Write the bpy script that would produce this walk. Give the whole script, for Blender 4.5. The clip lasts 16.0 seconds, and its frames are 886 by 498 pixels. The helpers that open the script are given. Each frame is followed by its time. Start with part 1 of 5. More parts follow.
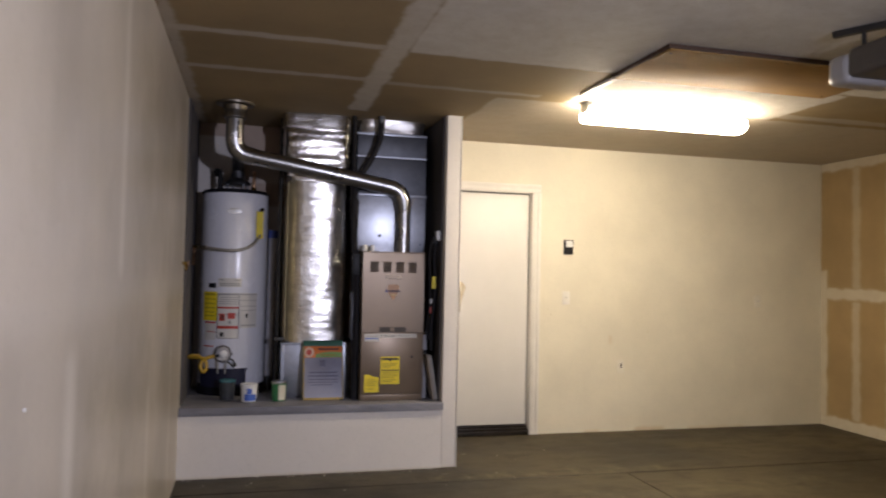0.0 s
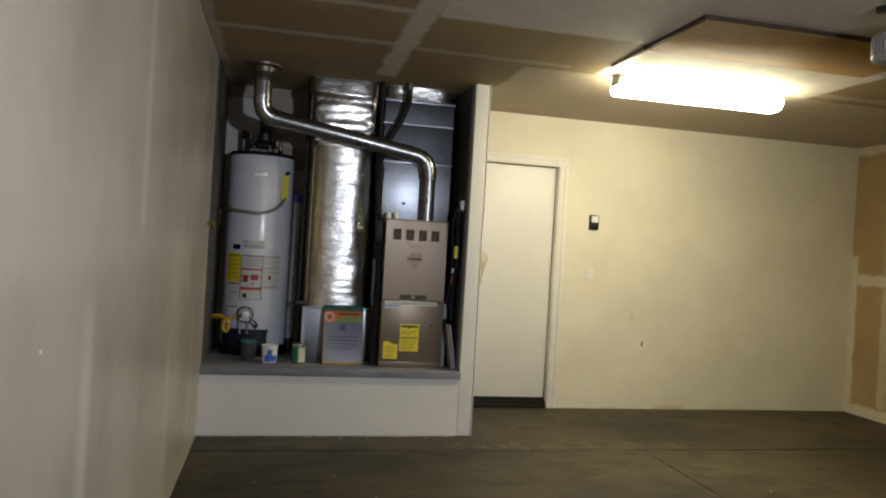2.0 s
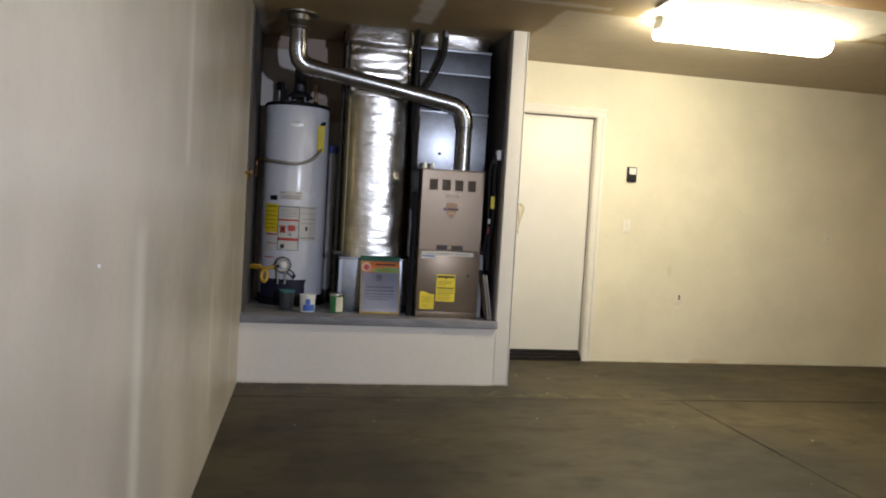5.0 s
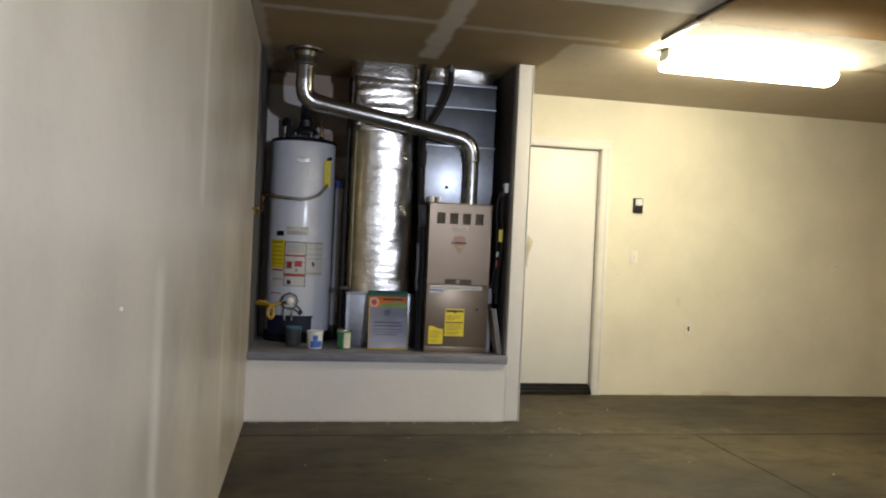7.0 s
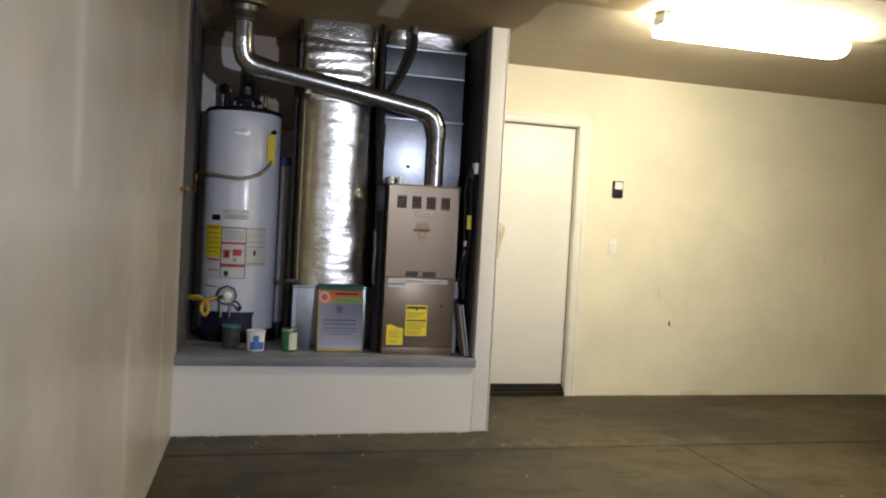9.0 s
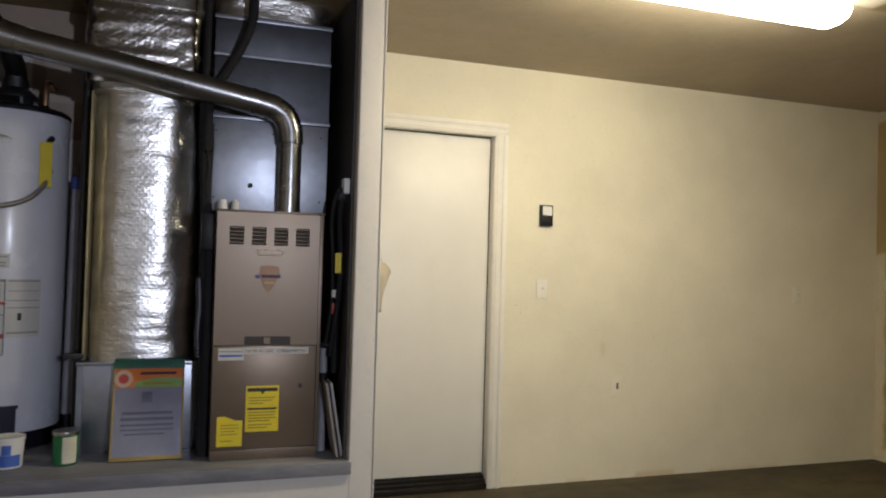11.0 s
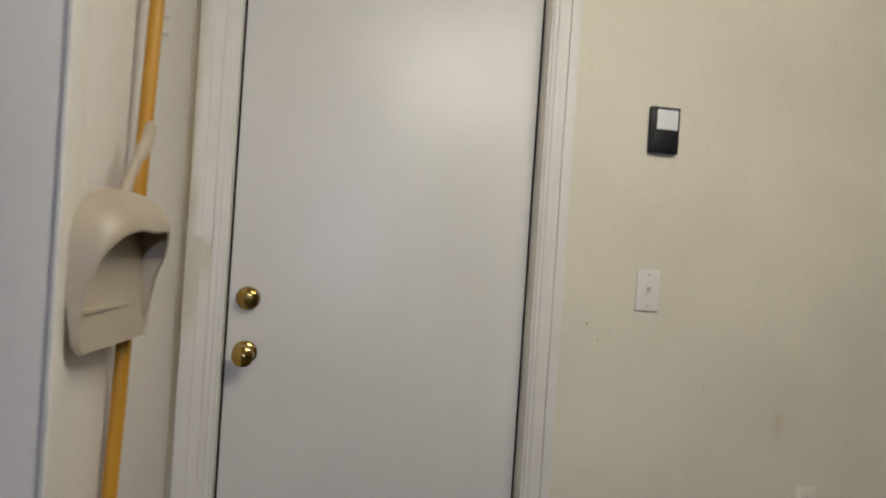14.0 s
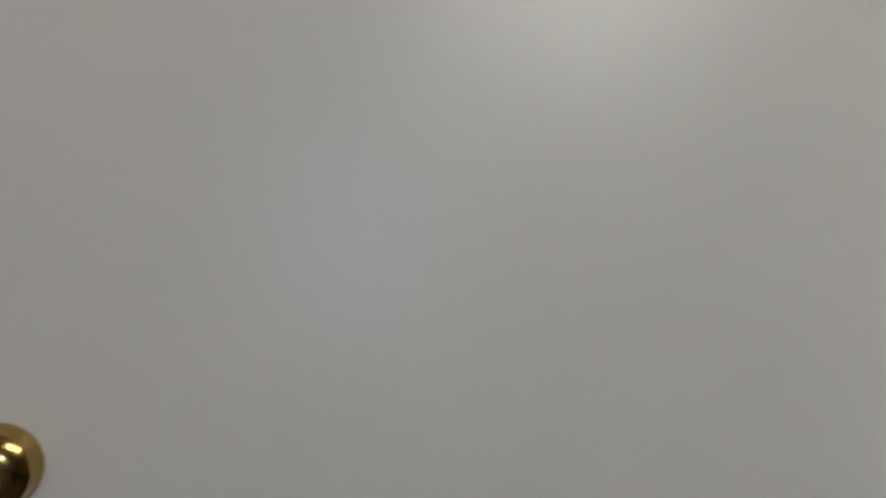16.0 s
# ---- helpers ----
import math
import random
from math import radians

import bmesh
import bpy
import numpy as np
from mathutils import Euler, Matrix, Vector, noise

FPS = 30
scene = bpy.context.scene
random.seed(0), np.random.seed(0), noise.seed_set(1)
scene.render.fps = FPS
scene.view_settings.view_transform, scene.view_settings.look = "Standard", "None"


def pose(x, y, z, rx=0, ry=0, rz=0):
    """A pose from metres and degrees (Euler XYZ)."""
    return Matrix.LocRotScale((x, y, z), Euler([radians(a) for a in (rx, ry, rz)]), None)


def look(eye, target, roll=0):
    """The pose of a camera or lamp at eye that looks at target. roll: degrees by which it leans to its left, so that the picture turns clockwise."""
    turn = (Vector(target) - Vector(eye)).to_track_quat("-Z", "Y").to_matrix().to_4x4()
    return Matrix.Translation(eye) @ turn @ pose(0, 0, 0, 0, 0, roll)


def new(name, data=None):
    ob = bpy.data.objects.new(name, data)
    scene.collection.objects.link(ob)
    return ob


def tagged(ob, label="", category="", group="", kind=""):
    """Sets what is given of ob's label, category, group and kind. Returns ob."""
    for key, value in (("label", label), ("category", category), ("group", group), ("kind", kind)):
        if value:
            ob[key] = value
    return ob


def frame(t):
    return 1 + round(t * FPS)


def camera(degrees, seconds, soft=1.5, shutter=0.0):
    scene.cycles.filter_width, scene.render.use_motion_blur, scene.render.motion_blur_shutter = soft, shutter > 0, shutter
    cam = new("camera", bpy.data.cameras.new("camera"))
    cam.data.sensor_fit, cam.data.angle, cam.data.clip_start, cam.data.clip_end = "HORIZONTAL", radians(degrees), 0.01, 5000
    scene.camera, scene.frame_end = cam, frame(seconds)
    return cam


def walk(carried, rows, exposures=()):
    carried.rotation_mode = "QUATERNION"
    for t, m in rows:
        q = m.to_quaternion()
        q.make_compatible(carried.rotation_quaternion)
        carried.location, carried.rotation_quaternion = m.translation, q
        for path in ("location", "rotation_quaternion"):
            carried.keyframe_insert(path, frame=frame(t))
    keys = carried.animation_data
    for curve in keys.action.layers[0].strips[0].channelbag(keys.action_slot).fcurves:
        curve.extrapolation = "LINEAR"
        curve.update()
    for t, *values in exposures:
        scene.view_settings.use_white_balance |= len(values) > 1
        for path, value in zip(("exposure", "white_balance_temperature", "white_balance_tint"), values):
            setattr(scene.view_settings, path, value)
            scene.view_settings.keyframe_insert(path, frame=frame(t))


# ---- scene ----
cam = camera(62.0, 16.0, soft=2.0, shutter=0.3)
PATH = [
    (0, (0.434, 0.731, 1.384), (0.937, 2.665, 1.452), 1.2),
    (0.5, (0.36, 0.738, 1.399), (0.676, 2.711, 1.488), 1.8),
    (1, (0.348, 0.733, 1.38), (0.634, 2.711, 1.446), 2.1),
    (1.5, (0.396, 0.73, 1.358), (0.722, 2.703, 1.382), 2.7),
    (2, (0.464, 0.738, 1.358), (0.9, 2.689, 1.351), 3.4),
    (2.5, (0.426, 0.737, 1.322), (0.796, 2.701, 1.245), 3.1),
    (3, (0.457, 0.746, 1.304), (0.858, 2.703, 1.206), 4.0),
    (3.5, (0.446, 0.754, 1.289), (0.816, 2.717, 1.198), 4.0),
    (6, (0.387, 0.776, 1.243), (0.74, 2.742, 1.126), 2.7),
    (6.5, (0.363, 0.787, 1.251), (0.676, 2.762, 1.199), 2.7),
    (7, (0.361, 0.82, 1.256), (0.725, 2.786, 1.237), 2.6),
    (7.5, (0.346, 0.914, 1.265), (0.804, 2.857, 1.143), 3.4),
    (8, (0.342, 1.008, 1.299), (0.804, 2.95, 1.166), 2.0),
    (8.2, (0.335, 1.061, 1.308), (0.785, 3.005, 1.182), 2.6),
    (10.3, (0.909, 2.313, 1.284), (1.465, 4.234, 1.296), 3.1),
    (10.5, (0.969, 2.43, 1.277), (1.556, 4.341, 1.29), 2.7),
    (11, (1.12, 2.718, 1.32), (1.762, 4.612, 1.366), 1.6),
    (11.5, (1.368, 3.028, 1.32), (1.859, 4.967, 1.289), 0.6),
    (12, (1.584, 3.311, 1.29), (2.045, 5.256, 1.234), 2.4),
    (12.5, (1.83, 3.609, 1.289), (2.364, 5.535, 1.357), 4.0),
    (13, (2.059, 3.992, 1.312), (2.441, 5.956, 1.332), 6.1),
    (13.5, (2.152, 4.409, 1.334), (2.474, 6.383, 1.324), 2.8),
    (14, (2.208, 4.872, 1.286), (2.568, 6.84, 1.274), 3.8),
    (14.5, (2.306, 5.277, 1.228), (2.562, 7.26, 1.271), 6.1),
    (15, (2.237, 5.7, 1.253), (2.629, 7.661, 1.26), 4.0),
    (15.5, (2.291, 6.03, 1.275), (2.503, 8.019, 1.267), 2.9),
    (15.7, (2.238, 6.174, 1.268), (2.605, 8.139, 1.305), 4.1),
    (15.8, (2.225, 6.23, 1.262), (2.635, 8.189, 1.324), 4.3),
    (16, (2.276, 6.304, 1.285), (2.608, 8.277, 1.3), 4.2),
]
EXPOSURES = [(0, -0.1, 6600, 24), (0.5, -0.44, 6750, 15), (1, -0.64, 7000, 11), (1.5, -0.68, 7100, 9), (2, -0.38, 6700, 9), (2.5, -0.09, 6600, 12), (3, 0.06, 6550, 13), (7, 0.03, 6600, 11), (7.5, -0.05, 6700, 10), (8, 0.13, 6650, 11), (10.5, -0.17, 6480, 13), (11, -0.41, 6450, 15), (12, -0.7, 6250, 19), (13, -0.92, 5900, 22), (14, -1.0, 5600, 20), (15, -1.15, 5300, 19), (16, -1.38, 5350, 19)]
walk(cam, [(t, look(eye, target, roll)) for t, eye, target, roll in PATH], EXPOSURES)

# ---- light: a warm fluorescent fixture on the ceiling (its lens glows) and a fixed spot for the cool light that the walker carries ----
TUBE_STRENGTH = 76.0
TUBE_COLOUR = (1.0, 0.915, 0.65)
CEILING = 2.54
world = bpy.data.worlds.new("world")
scene.world = world
world.use_nodes = True
world.node_tree.nodes["Background"].inputs["Color"].default_value = (0.01, 0.01, 0.012, 1)
world.node_tree.nodes["Background"].inputs["Strength"].default_value = 0.2
# Unseen spot, fixed behind the start; stands in for the walker's moving light.
carried_light_stand_in = bpy.data.lights.new("carried_light_stand_in", "SPOT")
carried_light_stand_in.energy, carried_light_stand_in.shadow_soft_size, carried_light_stand_in.color = 370, 0.06, (0.76, 0.84, 1.0)
carried_light_stand_in.spot_size, carried_light_stand_in.spot_blend = radians(120), 1.0
lamp_ob = new("carried_light_stand_in", carried_light_stand_in)
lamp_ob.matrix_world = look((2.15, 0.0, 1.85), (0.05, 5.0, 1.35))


# ---- materials ----
def base_material(name):
    m = bpy.data.materials.new(name)
    m.use_nodes = True
    nt = m.node_tree
    return m, nt, nt.nodes["Principled BSDF"]


def link(nt, a, b):
    nt.links.new(a, b)


def math_node(nt, op, a, b=None, clamp=False):
    n = nt.nodes.new("ShaderNodeMath")
    n.operation, n.use_clamp = op, clamp
    for i, v in enumerate((a, b)):
        if v is None:
            continue
        if isinstance(v, (int, float)):
            n.inputs[i].default_value = v
        else:
            link(nt, v, n.inputs[i])
    return n.outputs[0]


def noise_node(nt, vec, scale, detail=4.0, rough=0.55, stretch=(1, 1, 1)):
    mp = nt.nodes.new("ShaderNodeMapping")
    mp.inputs["Scale"].default_value = stretch
    link(nt, vec, mp.inputs["Vector"])
    n = nt.nodes.new("ShaderNodeTexNoise")
    n.inputs["Scale"].default_value, n.inputs["Detail"].default_value, n.inputs["Roughness"].default_value = scale, detail, rough
    link(nt, mp.outputs[0], n.inputs["Vector"])
    return n.outputs["Fac"]


def mix_colour(nt, fac, a, b):
    n = nt.nodes.new("ShaderNodeMix")
    n.data_type = "RGBA"
    if isinstance(fac, (int, float)):
        n.inputs[0].default_value = fac
    else:
        link(nt, fac, n.inputs[0])
    for i, v in ((6, a), (7, b)):
        if isinstance(v, tuple):
            n.inputs[i].default_value = (*v, 1)
        else:
            link(nt, v, n.inputs[i])
    return n.outputs[2]


def ramp(nt, fac, lo, hi):
    n = nt.nodes.new("ShaderNodeMapRange")
    n.interpolation_type = "SMOOTHSTEP"
    n.inputs["From Min"].default_value, n.inputs["From Max"].default_value = lo, hi
    link(nt, fac, n.inputs["Value"])
    return n.outputs[0]


def bump(nt, bsdf, height, strength, distance=0.01):
    n = nt.nodes.new("ShaderNodeBump")
    n.inputs["Strength"].default_value, n.inputs["Distance"].default_value = strength, distance
    link(nt, height, n.inputs["Height"])
    link(nt, n.outputs[0], bsdf.inputs["Normal"])


def scaled(c, k):
    return tuple(min(1.0, v * k) for v in c)


def paint(name, col, rough=0.5, metal=0.0, vary=0.12, scale=5.0, grain=70.0, relief=0.08, stretch=(1, 1, 1), coat=0.0, spec=0.5, uneven=0.2):
    """Plain surface with two scales of variation, fine relief and uneven gloss."""
    m, nt, b = base_material(name)
    co = nt.nodes.new("ShaderNodeTexCoord").outputs["Object"]
    big = noise_node(nt, co, scale, 5.0, 0.6, stretch)
    fine = noise_node(nt, co, grain, 3.0, 0.6, stretch)
    c = mix_colour(nt, ramp(nt, big, 0.3, 0.7), scaled(col, 1 - vary), scaled(col, 1 + vary))
    c = mix_colour(nt, math_node(nt, "MULTIPLY", ramp(nt, fine, 0.45, 0.75), 0.35), c, scaled(col, 1 - 1.6 * vary))
    link(nt, c, b.inputs["Base Color"])
    if uneven:
        r = math_node(nt, "ADD", math_node(nt, "MULTIPLY", big, uneven), rough - uneven / 2)
        link(nt, r, b.inputs["Roughness"])
    else:
        b.inputs["Roughness"].default_value = rough
    b.inputs["Metallic"].default_value = metal
    b.inputs["Coat Weight"].default_value = coat
    b.inputs["Coat Roughness"].default_value = max(0.03, rough * 0.8)
    b.inputs["Specular IOR Level"].default_value = spec
    bump(nt, b, fine, relief, 0.004)
    return m


def band_mask(nt, co, axes, rects, soft=0.02, wobble=0.035):
    """1 inside the rectangles (a0, a1, b0, b1, strength) in two axes, with uneven edges."""
    sep = nt.nodes.new("ShaderNodeSeparateXYZ")
    link(nt, co, sep.inputs[0])
    wob = math_node(nt, "MULTIPLY", math_node(nt, "SUBTRACT", noise_node(nt, co, 7.0, 5.0), 0.5), wobble * 2)
    total = None
    for a0, a1, b0, b1, s in rects:
        both = None
        for ax, lo, hi in ((axes[0], a0, a1), (axes[1], b0, b1)):
            d = math_node(nt, "ABSOLUTE", math_node(nt, "SUBTRACT", sep.outputs[ax], (lo + hi) / 2))
            d = math_node(nt, "SUBTRACT", (hi - lo) / 2, d)
            d = math_node(nt, "ADD", d, wob)
            k = ramp(nt, d, -soft, soft)
            both = k if both is None else math_node(nt, "MULTIPLY", both, k)
        both = math_node(nt, "MULTIPLY", both, s)
        total = both if total is None else math_node(nt, "MAXIMUM", total, both)
    return total


def drywall(name, paper, mud, axes, rects, rough=0.75, streak=(1, 1, 1), soft=0.02, wobble=0.035, vary=0.12, stains_reflections=(), patch_tone=(0.3, 0.26, 0.17)):
    """Drywall paper or thin paint with bands of joint compound, and dark patches for staining and reflected shade."""
    m, nt, b = base_material(name)
    co = nt.nodes.new("ShaderNodeTexCoord").outputs["Object"]
    big = noise_node(nt, co, 1.6, 6.0, 0.6, streak)
    fine = noise_node(nt, co, 45.0, 4.0)
    c = mix_colour(nt, ramp(nt, big, 0.3, 0.7), scaled(paper, 1 - vary), scaled(paper, 1 + vary))
    if stains_reflections:
        patches = band_mask(nt, co, axes, stains_reflections, 0.16, 0.3)
        patches = math_node(nt, "MULTIPLY", patches, ramp(nt, noise_node(nt, co, 2.6, 6.0, 0.6), 0.3, 0.65))
        c = mix_colour(nt, patches, c, patch_tone)
    k = band_mask(nt, co, axes, rects, soft, wobble)
    k = math_node(nt, "MULTIPLY", k, math_node(nt, "ADD", math_node(nt, "MULTIPLY", noise_node(nt, co, 12.0, 5.0), 0.5), 0.65), True)
    c = mix_colour(nt, k, c, mud)
    c = mix_colour(nt, math_node(nt, "MULTIPLY", ramp(nt, fine, 0.5, 0.8), 0.15), c, scaled(paper, 0.6))
    link(nt, c, b.inputs["Base Color"])
    r = math_node(nt, "ADD", math_node(nt, "MULTIPLY", big, 0.25), rough - 0.12)
    link(nt, r, b.inputs["Roughness"])
    bump(nt, b, math_node(nt, "ADD", math_node(nt, "MULTIPLY", fine, 0.4), k), 0.12, 0.004)
    return m


def concrete():
    m, nt, b = base_material("garage_concrete")
    co = nt.nodes.new("ShaderNodeTexCoord").outputs["Object"]
    big = noise_node(nt, co, 0.9, 7.0, 0.62)
    mid = noise_node(nt, co, 3.6, 8.0, 0.68, (1, 1.8, 1))
    fine = noise_node(nt, co, 90.0, 4.0, 0.7)
    c = mix_colour(nt, ramp(nt, big, 0.35, 0.65), (0.019, 0.0145, 0.007), (0.066, 0.05, 0.023))
    c = mix_colour(nt, math_node(nt, "MULTIPLY", ramp(nt, mid, 0.5, 0.68), 0.75), c, (0.02, 0.016, 0.008))
    c = mix_colour(nt, math_node(nt, "MULTIPLY", ramp(nt, noise_node(nt, co, 6.0, 9.0, 0.75), 0.6, 0.72), 0.5), c, (0.14, 0.115, 0.06))
    c = mix_colour(nt, math_node(nt, "MULTIPLY", ramp(nt, fine, 0.5, 0.8), 0.35), c, (0.06, 0.046, 0.028))
    # Dirty saw-cut joints, and a darker strip along the foot of the knee wall.
    dark_bands = band_mask(nt, co, (0, 1), [(-0.2, 6.1, 5.502, 5.536, 0.5), (3.052, 3.08, -1.2, 5.52, 0.3), (-0.2, 1.95, 5.78, 5.9, 0.5)], 0.012, 0.012)
    c = mix_colour(nt, dark_bands, c, (0.03, 0.026, 0.019))
    dust = band_mask(nt, co, (0, 1), [(1.5, 3.4, 5.56, 5.7, 0.5), (0.2, 1.9, 5.62, 5.74, 0.25), (2.4, 4.4, 4.9, 5.2, 0.25)], 0.08, 0.12)
    dust = math_node(nt, "MULTIPLY", dust, ramp(nt, noise_node(nt, co, 9.0, 8.0, 0.7), 0.42, 0.7))
    c = mix_colour(nt, dust, c, (0.2, 0.17, 0.09))
    link(nt, c, b.inputs["Base Color"])
    link(nt, math_node(nt, "ADD", math_node(nt, "MULTIPLY", mid, 0.35), 0.45), b.inputs["Roughness"])
    bump(nt, b, math_node(nt, "ADD", fine, math_node(nt, "MULTIPLY", mid, 2.0)), 0.25, 0.004)
    return m


def foil(name, col=(0.92, 0.9, 0.87), crease=0.75, rough=0.26, size=1.0, tilt=0.0, quilt_depth=0.35):
    m, nt, b = base_material(name)
    co = nt.nodes.new("ShaderNodeTexCoord").outputs["Object"]
    if tilt:
        turn = nt.nodes.new("ShaderNodeMapping")
        turn.inputs["Rotation"].default_value = (0, tilt, 0)
        link(nt, co, turn.inputs["Vector"])
        co = turn.outputs[0]
    a = noise_node(nt, co, 7.0 * size, 5.0, 0.55, (1, 1, 1 + 1.8 * size))
    f = noise_node(nt, co, 30.0, 4.0, 0.55, (0.6, 0.6, 2.4))
    c = mix_colour(nt, ramp(nt, a, 0.3, 0.7), scaled(col, 0.86), col)
    link(nt, c, b.inputs["Base Color"])
    b.inputs["Metallic"].default_value = 1.0
    link(nt, math_node(nt, "ADD", math_node(nt, "MULTIPLY", f, 0.22), rough - 0.05), b.inputs["Roughness"])
    sep = nt.nodes.new("ShaderNodeSeparateXYZ")
    link(nt, co, sep.inputs[0])
    around = math_node(nt, "MULTIPLY", math_node(nt, "ADD", sep.outputs[0], math_node(nt, "MULTIPLY", sep.outputs[1], 0.7)), 118.0)
    along = math_node(nt, "ADD", math_node(nt, "MULTIPLY", sep.outputs[2], 86.0), math_node(nt, "MULTIPLY", a, 5.0))
    s1 = math_node(nt, "ABSOLUTE", math_node(nt, "SINE", math_node(nt, "ADD", around, along)))
    s2 = math_node(nt, "ABSOLUTE", math_node(nt, "SINE", math_node(nt, "SUBTRACT", around, along)))
    quilt = math_node(nt, "MULTIPLY", math_node(nt, "MINIMUM", s1, s2), f)
    h = math_node(nt, "ADD", math_node(nt, "MULTIPLY", a, 2.4), math_node(nt, "MULTIPLY", f, 0.7 if quilt_depth > 0.3 else 0.25))
    h = math_node(nt, "ADD", h, math_node(nt, "MULTIPLY", quilt, quilt_depth))
    bump(nt, b, h, 0.3 * crease, 0.009)
    return m


def sheet_metal(name, col, rough=0.35, spangle=30.0, relief=0.08):
    m, nt, b = base_material(name)
    co = nt.nodes.new("ShaderNodeTexCoord").outputs["Object"]
    vor = nt.nodes.new("ShaderNodeTexVoronoi")
    vor.inputs["Scale"].default_value = spangle
    link(nt, co, vor.inputs["Vector"])
    big = noise_node(nt, co, 4.0, 5.0)
    grey = nt.nodes.new("ShaderNodeSeparateXYZ")
    link(nt, vor.outputs["Color"], grey.inputs[0])
    c = mix_colour(nt, math_node(nt, "MULTIPLY", grey.outputs[0], 0.5), scaled(col, 0.9), scaled(col, 1.08))
    c = mix_colour(nt, math_node(nt, "MULTIPLY", ramp(nt, big, 0.5, 0.75), 0.4), c, scaled(col, 0.7))
    link(nt, c, b.inputs["Base Color"])
    b.inputs["Metallic"].default_value = 1.0
    link(nt, math_node(nt, "ADD", math_node(nt, "MULTIPLY", big, 0.25), rough - 0.12), b.inputs["Roughness"])
    bump(nt, b, big, relief, 0.02)
    return m


def emitter(name, col, strength):
    m, nt, b = base_material(name)
    b.inputs["Base Color"].default_value = (0.9, 0.9, 0.88, 1)
    b.inputs["Emission Color"].default_value = (*col, 1)
    b.inputs["Emission Strength"].default_value = strength
    return m


CREAM = (0.74, 0.69, 0.55)
TAN = (0.37, 0.255, 0.12)
MUD = (0.62, 0.57, 0.46)
MAT = {}
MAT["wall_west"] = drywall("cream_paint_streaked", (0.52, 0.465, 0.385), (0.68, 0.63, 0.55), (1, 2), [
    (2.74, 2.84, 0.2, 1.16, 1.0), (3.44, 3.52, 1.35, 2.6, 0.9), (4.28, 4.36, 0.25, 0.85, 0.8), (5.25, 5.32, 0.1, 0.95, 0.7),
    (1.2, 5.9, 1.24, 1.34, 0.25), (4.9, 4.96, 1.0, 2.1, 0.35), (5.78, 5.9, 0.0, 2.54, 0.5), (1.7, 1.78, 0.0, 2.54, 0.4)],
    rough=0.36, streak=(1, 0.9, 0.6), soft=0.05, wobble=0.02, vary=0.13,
    # Dark patches: staining, plus the dark alcove's reflection put into the paint colour.
    stains_reflections=[(3.0, 5.5, 0.7, 1.12, 0.45), (3.7, 5.9, 1.3, 2.3, 0.45), (4.8, 5.88, 0.3, 2.5, 0.3), (1.9, 3.3, 1.5, 1.8, 0.2), (4.4, 5.8, 0.1, 0.45, 0.35)])
MAT["wall_cream"] = drywall("cream_paint", CREAM, (0.6, 0.46, 0.28), (0, 2), [
    (3.85, 4.15, -0.1, 0.035, 0.7), (3.585, 3.612, 0.78, 0.86, 0.5), (3.35, 3.5, -0.1, 0.02, 0.6), (4.4, 5.0, -0.1, 0.02, 0.5)],
    rough=0.6, soft=0.02, wobble=0.02, vary=0.06)
MAT["wall_white"] = drywall("white_paint", (0.78, 0.74, 0.68), (0.6, 0.52, 0.4), (0, 2), [(0.0, 1.9, -0.1, 0.012, 0.6)], rough=0.55, soft=0.01, wobble=0.01, vary=0.03)
MAT["wall_tan"] = drywall("bare_drywall_taped", TAN, MUD, (1, 2), [
    (-1.5, 6.9, 1.22, 1.32, 0.9), (-1.5, 6.9, -0.1, 0.1, 1.0), (6.34, 6.43, 0.1, 1.2, 0.55), (6.34, 6.43, 1.3, 2.54, 0.4), (5.95, 6.05, 0.1, 2.54, 0.6),
    (6.74, 6.84, 0.0, 1.5, 0.9), (-1.5, 6.9, 2.46, 2.6, 0.8), (5.2, 5.28, 0.1, 2.54, 0.5), (4.0, 4.1, 0.1, 2.54, 0.6)], rough=0.8)
MAT["ceiling"] = drywall("ceiling_drywall_taped", (0.31, 0.225, 0.115), (0.69, 0.66, 0.6), (0, 1), [
    (1.07, 1.2, -1.2, 5.95, 0.8), (0.0, 1.1, 4.395, 4.475, 0.6), (0.0, 1.12, 5.055, 5.13, 0.55), (1.2, 2.2, 5.1, 5.17, 0.4),
    # Also paler round the fixture and in the strip towards the north wall.
    (0.0, 1.1, 3.7, 3.77, 0.5), (1.2, 6.2, -1.5, 4.48, 1.0), (0.0, 0.06, -1.2, 6.8, 0.5), (3.85, 5.9, 5.05, 5.17, 0.4), (1.95, 6.0, 5.25, 6.9, 0.42), (2.42, 4.0, 4.5, 5.25, 0.95), (2.0, 2.1, 5.3, 6.8, 0.35)], rough=0.78)
# Pale rect ends below the ceiling; the brown left above stands for shade.
MAT["alcove_board"] = drywall("alcove_drywall", (0.42, 0.33, 0.27), (0.66, 0.63, 0.6), (0, 2), [
    (0.0, 0.34, 0.4, 2.44, 0.95), (0.3, 0.75, 0.4, 1.9, 0.9), (0.4, 0.7, 2.08, 2.32, 0.35), (1.5, 1.9, 0.4, 2.0, 0.6)], rough=0.8, soft=0.008, wobble=0.008)
# Bare grey alcove sides; their shade is also put into this dark colour.
MAT["alcove_side"] = paint("alcove_side_shaded_grey", (0.085, 0.078, 0.08), 0.8, vary=0.25, scale=3)
MAT["concrete"] = concrete()
MAT["ledge"] = paint("grey_painted_plank", (0.21, 0.21, 0.235), 0.5, vary=0.25, scale=9, grain=60, relief=0.15, stretch=(0.25, 1, 1))
